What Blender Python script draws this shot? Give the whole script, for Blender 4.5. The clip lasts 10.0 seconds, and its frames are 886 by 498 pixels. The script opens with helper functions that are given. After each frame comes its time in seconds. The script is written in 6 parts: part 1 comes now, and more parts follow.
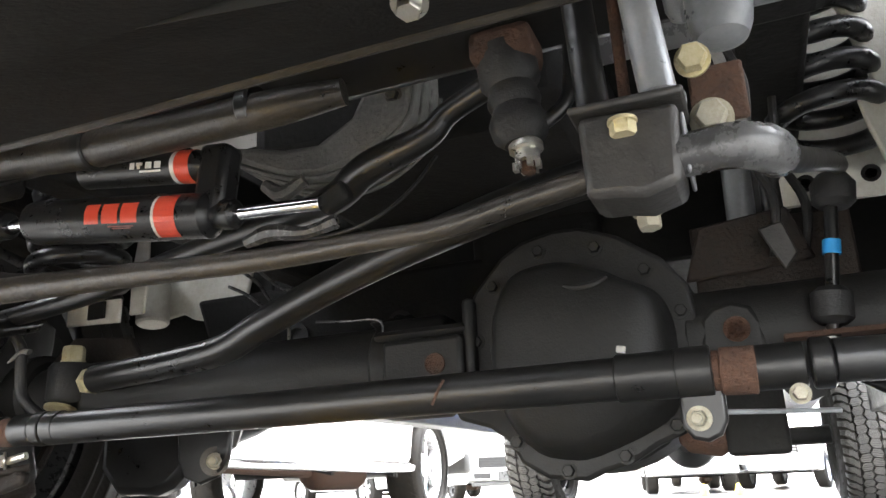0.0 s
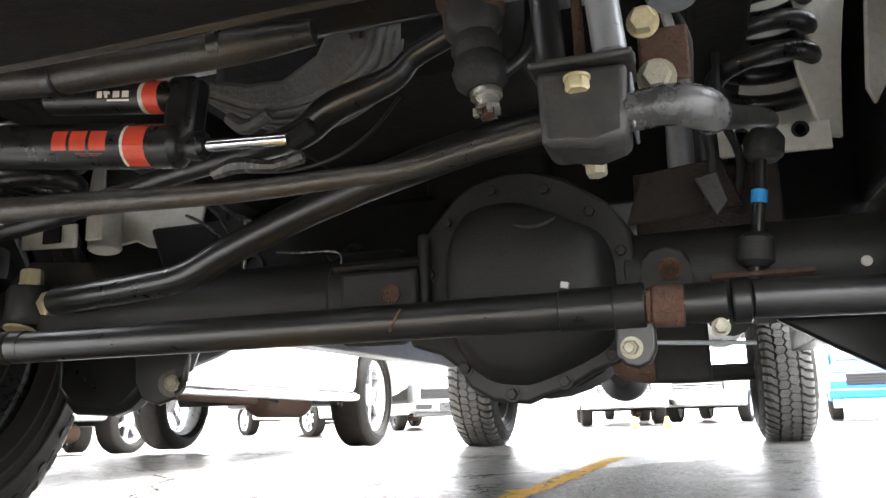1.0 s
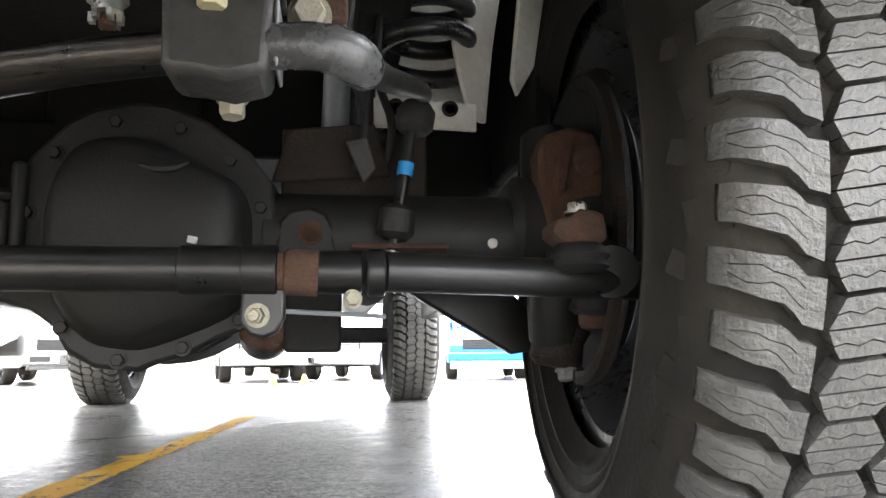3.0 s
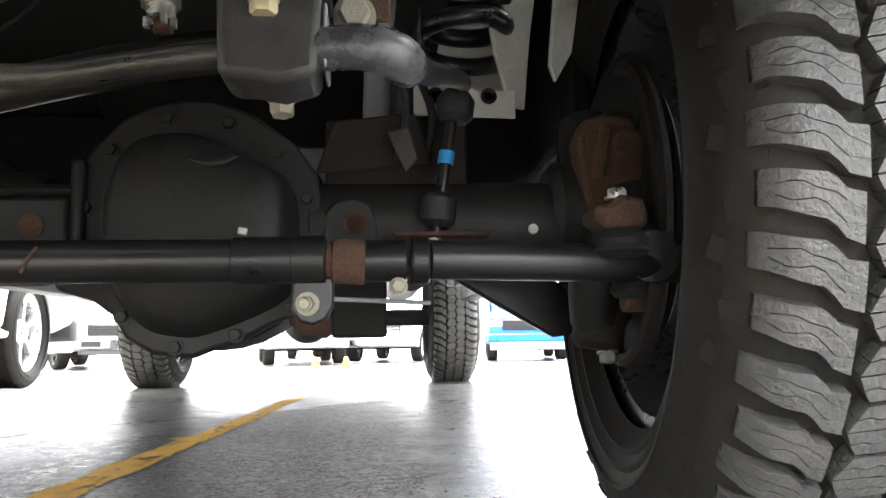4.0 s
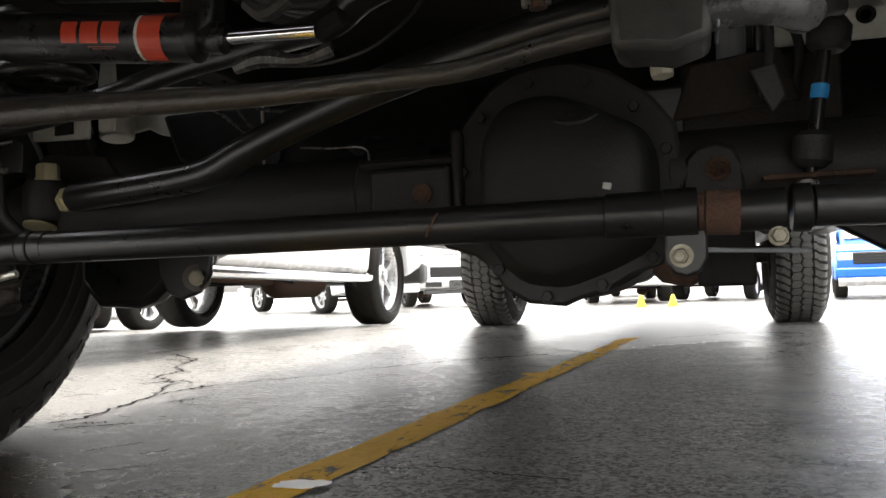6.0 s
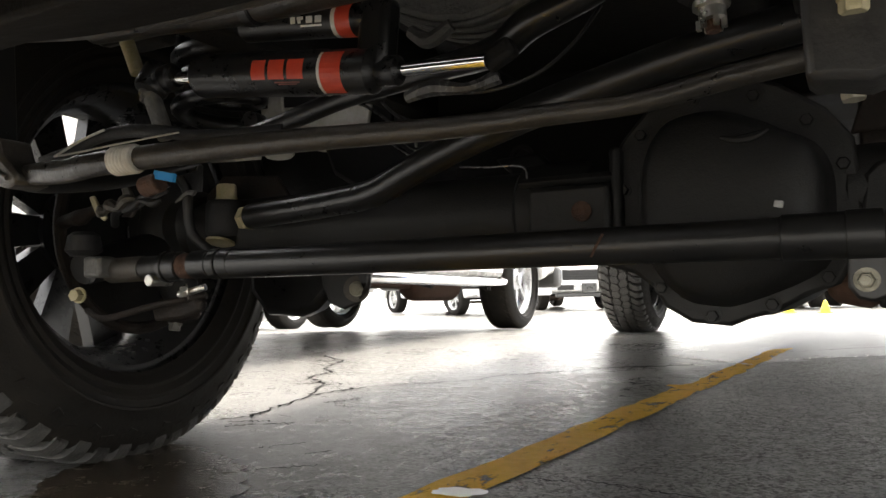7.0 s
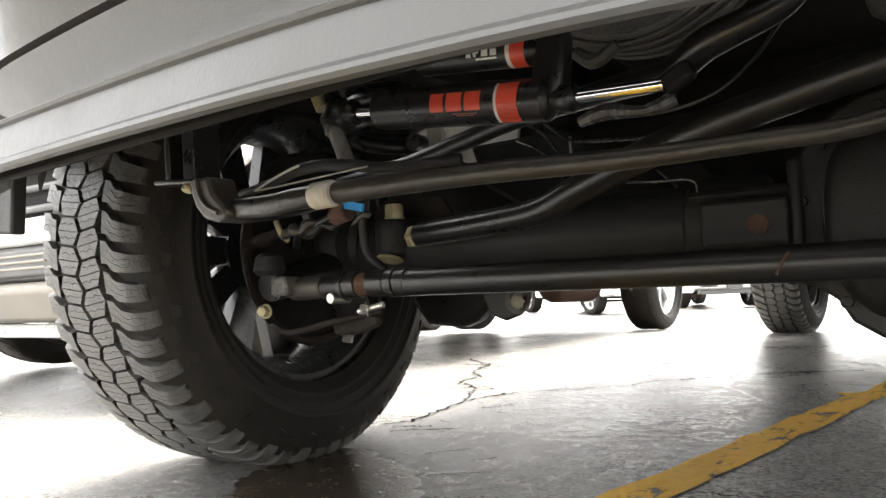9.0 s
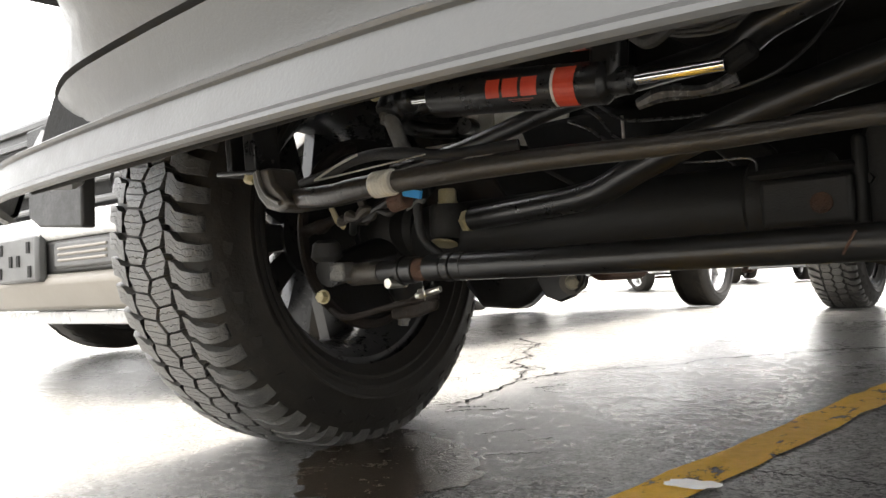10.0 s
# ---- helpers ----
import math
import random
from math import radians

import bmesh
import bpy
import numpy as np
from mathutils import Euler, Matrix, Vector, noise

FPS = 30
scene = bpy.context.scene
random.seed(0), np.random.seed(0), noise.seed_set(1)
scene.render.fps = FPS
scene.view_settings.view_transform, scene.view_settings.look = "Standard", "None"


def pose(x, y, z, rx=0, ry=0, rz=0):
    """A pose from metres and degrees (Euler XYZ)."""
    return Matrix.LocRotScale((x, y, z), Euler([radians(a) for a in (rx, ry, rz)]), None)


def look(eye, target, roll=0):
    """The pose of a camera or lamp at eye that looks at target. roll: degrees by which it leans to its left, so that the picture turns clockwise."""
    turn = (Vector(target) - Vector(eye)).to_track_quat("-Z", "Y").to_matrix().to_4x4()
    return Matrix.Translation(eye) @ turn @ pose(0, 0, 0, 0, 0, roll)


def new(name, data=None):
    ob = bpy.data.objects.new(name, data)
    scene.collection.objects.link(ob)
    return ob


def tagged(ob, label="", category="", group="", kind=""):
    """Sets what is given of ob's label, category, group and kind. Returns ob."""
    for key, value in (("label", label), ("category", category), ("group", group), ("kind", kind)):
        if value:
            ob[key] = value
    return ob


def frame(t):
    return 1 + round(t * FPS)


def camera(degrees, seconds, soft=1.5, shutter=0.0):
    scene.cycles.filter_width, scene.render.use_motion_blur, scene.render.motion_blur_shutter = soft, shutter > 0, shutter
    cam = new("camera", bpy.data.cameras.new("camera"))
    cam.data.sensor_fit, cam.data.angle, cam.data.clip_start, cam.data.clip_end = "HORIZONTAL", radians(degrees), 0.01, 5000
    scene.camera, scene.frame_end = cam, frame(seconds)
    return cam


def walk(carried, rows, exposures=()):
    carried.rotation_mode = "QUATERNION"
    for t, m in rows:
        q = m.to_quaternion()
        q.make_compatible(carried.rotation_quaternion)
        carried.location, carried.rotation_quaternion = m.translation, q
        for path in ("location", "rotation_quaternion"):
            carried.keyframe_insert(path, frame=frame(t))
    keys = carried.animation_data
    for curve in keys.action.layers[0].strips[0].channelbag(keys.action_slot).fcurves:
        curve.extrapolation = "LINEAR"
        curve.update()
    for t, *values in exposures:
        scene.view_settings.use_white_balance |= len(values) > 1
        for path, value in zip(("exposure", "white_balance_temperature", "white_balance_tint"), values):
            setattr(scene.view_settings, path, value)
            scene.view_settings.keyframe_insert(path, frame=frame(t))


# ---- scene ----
cam = camera(60.6, 10.0)
PATH = [
    (0, (0.392, -0.809, 0.239), (-0.314, 0.97, 0.821), -2.5),
    (0.5, (0.393, -0.807, 0.232), (-0.157, 1.063, 0.68), -2.8),
    (1, (0.397, -0.855, 0.229), (-0.199, 1.009, 0.641), -1.7),
    (1.5, (0.398, -0.835, 0.224), (0.154, 1.121, 0.559), -0.3),
    (2, (0.398, -0.818, 0.235), (0.392, 1.157, 0.549), -0.7),
    (2.5, (0.407, -0.792, 0.239), (0.617, 1.176, 0.526), -0.5),
    (2.7, (0.409, -0.785, 0.242), (0.683, 1.175, 0.531), -0.1),
    (3.8, (0.406, -0.788, 0.242), (0.686, 1.176, 0.499), -0.7),
    (4, (0.403, -0.802, 0.245), (0.586, 1.176, 0.485), -0.9),
    (4.5, (0.392, -0.805, 0.255), (0.309, 1.181, 0.476), -2.6),
    (5, (0.391, -0.814, 0.256), (0.169, 1.169, 0.401), -1.8),
    (5.5, (0.377, -0.821, 0.263), (-0.033, 1.132, 0.401), -2.0),
    (6, (0.361, -0.835, 0.258), (-0.277, 1.058, 0.354), -1.6),
    (6.2, (0.358, -0.839, 0.259), (-0.352, 1.029, 0.349), -1.2),
    (7.3, (0.332, -0.878, 0.279), (-0.688, 0.84, 0.376), -0.7),
    (7.5, (0.33, -0.885, 0.279), (-0.728, 0.811, 0.357), -0.2),
    (8, (0.326, -0.899, 0.287), (-0.805, 0.748, 0.373), -0.7),
    (8.5, (0.321, -0.905, 0.286), (-0.862, 0.704, 0.387), -0.6),
    (9, (0.316, -0.918, 0.299), (-0.924, 0.648, 0.415), -2.0),
    (9.5, (0.314, -0.928, 0.308), (-0.994, 0.583, 0.386), -3.4),
    (10, (0.31, -0.936, 0.306), (-1.021, 0.555, 0.373), -3.0),
]
EXPOSURES = [(0.0, 4.45, 6500, 10), (0.5, 4.2, 6500, 10), (1.0, 4.1, 6500, 10), (2.5, 4.2, 6500, 10), (4.0, 3.9, 6500, 10), (5.0, 3.3, 6600, 10), (5.5, 2.9, 6700, 10), (6.0, 2.65, 6800, 10), (7.5, 2.85, 7000, 10), (8.5, 3.35, 6900, 10), (9.3, 3.3, 6900, 10), (10.0, 3.15, 6900, 10)]
walk(cam, [(t, look(eye, target, roll)) for t, eye, target, roll in PATH], EXPOSURES)

# ---- world and light: bright overcast sky ----
world = bpy.data.worlds.new("world")
scene.world = world
world.use_nodes = True
wn, wl = world.node_tree.nodes, world.node_tree.links
sky = wn.new("ShaderNodeTexSky")
sky.sky_type, sky.sun_disc = "NISHITA", False
sky.sun_elevation, sky.sun_rotation = radians(74), radians(-18)
sky.air_density, sky.dust_density = 1.0, 4.0
soft_sky = wn.new("ShaderNodeHueSaturation")
soft_sky.inputs["Saturation"].default_value = 0.18
wl.new(sky.outputs[0], soft_sky.inputs["Color"])
wl.new(soft_sky.outputs[0], wn["Background"].inputs[0])
wn["Background"].inputs[1].default_value = 0.15
sun = new("sun", bpy.data.lights.new("sun", "SUN"))
sun.data.energy, sun.data.angle, sun.data.color = 1.5, radians(25), (1.0, 0.97, 0.92)
sun.matrix_world = look((-0.8, 2.5, 9), (0, 0, 0))


# ---- materials ----
def material(name, base, rough=0.5, metal=0.0, second=None, scale=30.0, amount=0.5, bump=0.1, bump_scale=None, coat=0.0, rough_var=0.12, spec=0.5):
    m = bpy.data.materials.new(name)
    m.use_nodes = True
    n, l = m.node_tree.nodes, m.node_tree.links
    b = n["Principled BSDF"]
    b.inputs["Roughness"].default_value, b.inputs["Metallic"].default_value = rough, metal
    b.inputs["Coat Weight"].default_value = coat
    b.inputs["Specular IOR Level"].default_value = spec
    co = n.new("ShaderNodeTexCoord")
    n1 = n.new("ShaderNodeTexNoise")
    n1.inputs["Scale"].default_value, n1.inputs["Detail"].default_value, n1.inputs["Roughness"].default_value = scale, 6, 0.65
    l.new(co.outputs["Object"], n1.inputs["Vector"])
    n3 = n.new("ShaderNodeTexNoise")
    n3.inputs["Scale"].default_value, n3.inputs["Detail"].default_value, n3.inputs["Roughness"].default_value = scale * 6, 5, 0.7
    l.new(co.outputs["Object"], n3.inputs["Vector"])
    both = n.new("ShaderNodeMix")
    both.inputs["Factor"].default_value = 0.42
    l.new(n1.outputs["Fac"], both.inputs["A"])
    l.new(n3.outputs["Fac"], both.inputs["B"])
    ramp = n.new("ShaderNodeValToRGB")
    ramp.color_ramp.elements[0].position, ramp.color_ramp.elements[1].position = 0.5 - 0.36 * (1 - amount), 0.66
    ramp.color_ramp.elements[0].color = (*base, 1)
    ramp.color_ramp.elements[1].color = (*(second or tuple(c * 1.5 for c in base)), 1)
    l.new(both.outputs["Result"], ramp.inputs[0])
    l.new(ramp.outputs[0], b.inputs["Base Color"])
    n2 = n.new("ShaderNodeTexNoise")
    n2.inputs["Scale"].default_value, n2.inputs["Detail"].default_value = bump_scale or scale * 9, 4
    l.new(co.outputs["Object"], n2.inputs["Vector"])
    mr = n.new("ShaderNodeMapRange")
    mr.inputs["From Min"].default_value, mr.inputs["From Max"].default_value = 0.32, 0.68
    mr.inputs["To Min"].default_value, mr.inputs["To Max"].default_value = max(0.02, rough - rough_var), min(1, rough + rough_var)
    l.new(both.outputs["Result"], mr.inputs["Value"])
    l.new(mr.outputs[0], b.inputs["Roughness"])
    low = n.new("ShaderNodeMath")
    low.operation = "MULTIPLY_ADD"
    low.inputs[1].default_value = 1.6
    l.new(n3.outputs["Fac"], low.inputs[0])
    l.new(n2.outputs["Fac"], low.inputs[2])
    bp = n.new("ShaderNodeBump")
    bp.inputs["Strength"].default_value, bp.inputs["Distance"].default_value = min(1.0, bump * 1.6), 0.002
    l.new(low.outputs[0], bp.inputs["Height"])
    l.new(bp.outputs[0], b.inputs["Normal"])
    return m


BLACK = material("black_painted_steel", (0.006, 0.006, 0.006), 0.32, 0.0, (0.0165, 0.0162, 0.0155), 14, 0.42, 0.05, rough_var=0.07)
CAST = material("cast_iron_black", (0.0065, 0.0066, 0.0065), 0.52, 0.0, (0.0195, 0.0190, 0.0178), 9, 0.45, 0.12, 420, rough_var=0.12, spec=0.36)
DULL = material("dull_black", (0.006, 0.006, 0.0058), 0.7, 0.0, (0.018, 0.0175, 0.0165), 14, 0.5, 0.3, spec=0.2)
BROWN = material("dirty_brown_steel", (0.009, 0.008, 0.007), 0.7, 0.0, (0.026, 0.018, 0.0135), 30, 0.6, 0.4, spec=0.3)
TREAD = material("dusty_tread_rubber", (0.040, 0.040, 0.039), 0.42, 0.0, (0.100, 0.094, 0.084), 13, 0.5, 0.5, 260, spec=0.7)
BAR = material("bar_steel_dusty", (0.011, 0.0102, 0.009), 0.36, 0.0, (0.040, 0.034, 0.026), 16, 0.5, 0.2)
RUST = material("rust", (0.055, 0.027, 0.017), 0.8, 0.0, (0.125, 0.062, 0.037), 45, 0.6, 0.6)
RUSTDARK = material("rust_dark", (0.05, 0.027, 0.018), 0.8, 0.0, (0.10, 0.05, 0.03), 40, 0.6, 0.5)
ZINC = material("yellow_zinc", (0.42, 0.36, 0.18), 0.4, 0.5, (0.62, 0.56, 0.38), 60, 0.5, 0.2)
STEEL = material("bright_steel", (0.55, 0.53, 0.48), 0.32, 0.9, (0.7, 0.68, 0.62), 60, 0.5, 0.1)
CHROME = material("chrome", (0.8, 0.8, 0.8), 0.08, 1.0, (0.85, 0.85, 0.85), 20, 0.5, 0.02)
ALU = material("cast_aluminium", (0.10, 0.098, 0.093), 0.45, 0.4, (0.21, 0.205, 0.19), 25, 0.5, 0.5, 160)
GREYPLATE = material("grey_primer_plate", (0.64, 0.63, 0.58), 0.6, 0.0, (0.46, 0.43, 0.36), 16, 0.5, 0.2)
STRAP = material("scuffed_dark_strap", (0.035, 0.032, 0.028), 0.36, 0.2, (0.09, 0.08, 0.066), 40, 0.5, 0.2)
BLOCKGREY = material("dusty_grey_block", (0.010, 0.010, 0.010), 0.45, 0.0, (0.044, 0.042, 0.039), 12, 0.5, 0.2)
GREYTUBE = material("grey_painted_tube", (0.19, 0.20, 0.21), 0.35, 0.2, (0.27, 0.28, 0.29), 25, 0.5, 0.1)
DARKTUBE = material("dark_painted_tube", (0.022, 0.0225, 0.0235), 0.27, 0.1, (0.10, 0.10, 0.10), 25, 0.5, 0.1)
ZINCDIRTY = material("dirty_zinc", (0.30, 0.27, 0.19), 0.45, 0.4, (0.46, 0.44, 0.36), 90, 0.5, 0.3)
SHOCK = material("anodised_black", (0.013, 0.013, 0.013), 0.32, 0.3, (0.024, 0.024, 0.024), 50, 0.5, 0.05)
RED = material("red_print", (0.55, 0.045, 0.02), 0.45, 0.0, (0.62, 0.08, 0.04), 60, 0.5, 0.05)
WHITE = material("white_print", (0.72, 0.70, 0.66), 0.5, 0.0, (0.6, 0.58, 0.54), 60, 0.5, 0.05)
BLUE = material("blue_tape", (0.02, 0.26, 0.62), 0.5, 0.0, (0.03, 0.32, 0.70), 60, 0.5, 0.1)
RUBBER = material("tyre_rubber", (0.007, 0.0068, 0.0065), 0.66, 0.0, (0.022, 0.019, 0.0155), 9, 0.42, 0.25, 180, spec=0.28)


def muddy(m, inner, outer, mud):
    """Dried mud in patches on the shoulder of a tyre, between two radii."""
    n, l = m.node_tree.nodes, m.node_tree.links
    b = n["Principled BSDF"]
    old = b.inputs["Base Color"].links[0].from_socket
    co = n.new("ShaderNodeTexCoord")
    flat = n.new("ShaderNodeVectorMath")
    flat.operation = "MULTIPLY"
    flat.inputs[1].default_value = (0, 1, 1)
    l.new(co.outputs["Object"], flat.inputs[0])
    far = n.new("ShaderNodeVectorMath")
    far.operation = "LENGTH"
    l.new(flat.outputs[0], far.inputs[0])
    band = n.new("ShaderNodeMapRange")
    band.inputs["From Min"].default_value, band.inputs["From Max"].default_value = inner, outer
    l.new(far.outputs["Value"], band.inputs["Value"])
    ns = n.new("ShaderNodeTexNoise")
    ns.inputs["Scale"].default_value, ns.inputs["Detail"].default_value, ns.inputs["Roughness"].default_value = 16, 7, 0.7
    l.new(co.outputs["Object"], ns.inputs["Vector"])
    patch = n.new("ShaderNodeMapRange")
    patch.inputs["From Min"].default_value, patch.inputs["From Max"].default_value = 0.42, 0.62
    l.new(ns.outputs["Fac"], patch.inputs["Value"])
    both = n.new("ShaderNodeMath")
    both.operation = "MULTIPLY"
    l.new(band.outputs[0], both.inputs[0])
    l.new(patch.outputs[0], both.inputs[1])
    mix = n.new("ShaderNodeMix")
    mix.data_type = "RGBA"
    l.new(both.outputs[0], mix.inputs[0])
    l.new(old, mix.inputs[6])
    mix.inputs[7].default_value = (*mud, 1)
    l.new(mix.outputs[2], b.inputs["Base Color"])


muddy(RUBBER, 0.352, 0.40, (0.030, 0.025, 0.018))
RUBBERPART = material("rubber_bushing", (0.012, 0.012, 0.012), 0.6, 0.0, (0.02, 0.02, 0.02), 40, 0.5, 0.2)
BUMPER = material("grey_bumper_plastic", (0.058, 0.058, 0.056), 0.42, 0.0, (0.075, 0.074, 0.071), 9, 0.5, 0.08, 420, spec=0.55)
DAM = material("dull_black_plastic", (0.007, 0.007, 0.007), 0.75, 0.0, (0.017, 0.016, 0.0145), 12, 0.5, 0.2, 300, spec=0.12)
TANPLASTIC = material("faded_valance_plastic", (0.20, 0.18, 0.15), 0.5, 0.0, (0.26, 0.24, 0.21), 8, 0.5, 0.1)
PLASTIC = material("black_plastic", (0.008, 0.008, 0.008), 0.40, 0.0, (0.020, 0.019, 0.018), 12, 0.5, 0.15, 300)
WHITECAR = material("white_car_paint", (0.75, 0.75, 0.74), 0.25, 0.0, (0.8, 0.8, 0.79), 4, 0.5, 0.02, coat=0.6)
SILVERCAR = material("silver_car_paint", (0.5, 0.5, 0.5), 0.3, 0.3, (0.56, 0.56, 0.55), 4, 0.5, 0.02, coat=0.6)
BLUECAR = material("blue_car_paint", (0.003, 0.13, 0.60), 0.35, 0.0, (0.004, 0.16, 0.66), 4, 0.5, 0.02, coat=0.15)
DARKCAR = material("dark_car_paint", (0.02, 0.021, 0.024), 0.25, 0.1, (0.03, 0.03, 0.034), 4, 0.5, 0.02, coat=0.6)
GLASS = material("dark_window_glass", (0.015, 0.017, 0.018), 0.06, 0.0, (0.02, 0.022, 0.023), 4, 0.5, 0.0)
ALLOY = material("alloy_wheel", (0.62, 0.62, 0.62), 0.3, 0.6, (0.7, 0.7, 0.7), 10, 0.5, 0.02)
BLACKALLOY = material("black_alloy", (0.035, 0.035, 0.035), 0.3, 0.4, (0.06, 0.06, 0.06), 10, 0.5, 0.02)
LAMP = material("lamp_lens", (0.8, 0.8, 0.8), 0.1, 0.0, (0.7, 0.7, 0.72), 20, 0.5, 0.0)
SAFETY = material("yellow_plastic", (0.75, 0.62, 0.02), 0.5, 0.0, (0.8, 0.68, 0.05), 20, 0.5, 0.1)
WALL = material("rendered_wall", (0.36, 0.35, 0.32), 0.8, 0.0, (0.44, 0.43, 0.40), 3, 0.5, 0.3, 60)
PRINTGREY = material("grey_print", (0.16, 0.05, 0.04), 0.5, 0.0, (0.25, 0.08, 0.06), 60, 0.5, 0.05)


# ---- mesh helpers ----
def part(name, bm, mat, parent=None, label="", sharp=40.0, smooth=True, bevel=0.0):
    bmesh.ops.recalc_face_normals(bm, faces=bm.faces)
    me = bpy.data.meshes.new(name)
    bm.to_mesh(me)
    bm.free()
    me.materials.append(mat)
    if smooth:
        me.shade_smooth()
        me.set_sharp_from_angle(angle=radians(sharp))
    ob = new(name, me)
    if parent is not None:
        ob.parent = parent
        ob.matrix_parent_inverse = parent.matrix_basis.inverted()
    if label:
        ob["label"] = label
    if bevel:
        mod = ob.modifiers.new("bevel", "BEVEL")
        mod.width, mod.segments, mod.limit_method, mod.angle_limit = bevel, 2, "ANGLE", radians(50)
    return ob


def empty(name, at=(0, 0, 0)):
    ob = new(name)
    ob.matrix_basis = Matrix.Translation(at)
    return ob


def basis(d):
    return Vector(d).normalized().to_track_quat("Z", "Y").to_matrix().to_4x4()


def box(bm, size, m):
    return bmesh.ops.create_cube(bm, size=1.0, matrix=m @ Matrix.Diagonal((*size, 1)))


def lathe(bm, profile, at, d, n=24, cap=True):
    """A turned form: profile of (radius, height) along d from the point at."""
    m = Matrix.Translation(at) @ basis(d)
    rings = []
    for r, h in profile:
        rings.append([bm.verts.new(m @ Vector((r * math.cos(2 * math.pi * i / n), r * math.sin(2 * math.pi * i / n), h))) for i in range(n)])
    for a, b in zip(rings, rings[1:]):
        for i in range(n):
            bm.faces.new((a[i], a[(i + 1) % n], b[(i + 1) % n], b[i]))
    if cap and profile[0][0] > 1e-6:
        bm.faces.new(rings[0])
    if cap and profile[-1][0] > 1e-6:
        bm.faces.new(rings[-1])
    return bm


def cyl(bm, a, b, r, n=24, c=0.12):
    """A round bar from a to b with a small chamfer at both ends."""
    a, b = Vector(a), Vector(b)
    h, e = (b - a).length, r * c
    return lathe(bm, [(r - e, 0), (r, e), (r, h - e), (r - e, h)], a, b - a, n)


def hexhead(bm, at, d, r, h, washer=1.35):
    """A bolt head with its washer."""
    lathe(bm, [(r * washer, 0), (r * washer, h * 0.2)], at, d, 20)
    top = Vector(at) + Vector(d).normalized() * h * 0.2
    lathe(bm, [(r, 0), (r, h * 0.65), (r * 0.86, h * 0.8), (r * 0.5, h * 0.8)], top, d, 6)
    return bm


def spline(pts, steps=8):
    """A smooth line through the points (with any further values, such as a radius)."""
    p = [np.array(q, float) for q in pts]
    p = [2 * p[0] - p[1], *p, 2 * p[-1] - p[-2]]
    out = []
    for a, b, c, d in zip(p, p[1:], p[2:], p[3:]):
        for k in range(steps):
            t = k / steps
            out.append(0.5 * (2 * b + (c - a) * t + (2 * a - 5 * b + 4 * c - d) * t * t + (3 * b - a - 3 * c + d) * t ** 3))
    out.append(p[-2])
    return out


def tube(bm, pts, r=None, n=14, steps=8, flat=1.0):
    """A bent bar along points (x, y, z) or (x, y, z, radius)."""
    line = spline(pts, steps)
    rings, side = [], None
    for i, q in enumerate(line):
        d = Vector(line[min(i + 1, len(line) - 1)][:3]) - Vector(line[max(i - 1, 0)][:3])
        d.normalize()
        if side is None:
            side = d.orthogonal().normalized()
        side = (side - d * side.dot(d)).normalized()
        up = d.cross(side)
        rad = r if r else q[3]
        rings.append([bm.verts.new(Vector(q[:3]) + side * rad * math.cos(2 * math.pi * k / n) + up * rad * flat * math.sin(2 * math.pi * k / n)) for k in range(n)])
    for a, b in zip(rings, rings[1:]):
        for k in range(n):
            bm.faces.new((a[k], a[(k + 1) % n], b[(k + 1) % n], b[k]))
    bm.faces.new(rings[0])
    bm.faces.new(rings[-1])
    return bm


def plate(bm, outline, m, thick):
    """A flat plate: an outline in the plane of m, thick along its z."""
    lo = [bm.verts.new(m @ Vector((x, y, 0))) for x, y in outline]
    hi = [bm.verts.new(m @ Vector((x, y, thick))) for x, y in outline]
    bm.faces.new(lo)
    bm.faces.new(hi)
    for i in range(len(lo)):
        j = (i + 1) % len(lo)
        bm.faces.new((lo[i], lo[j], hi[j], hi[i]))
    return bm


def B():
    return bmesh.new()


XZ = Matrix(((1, 0, 0, 0), (0, 0, -1, 0), (0, 1, 0, 0), (0, 0, 0, 1)))  # plane x-z, thickness towards -y


def xz(y):
    return Matrix.Translation((0, y, 0)) @ XZ

# ---- ground ----
def fall(x, y):
    """The lot falls away gently beyond the truck."""
    d = math.hypot(x - 0.4, y + 0.85)
    return -0.034 * max(0.0, min(d - 4.9, 8.0))


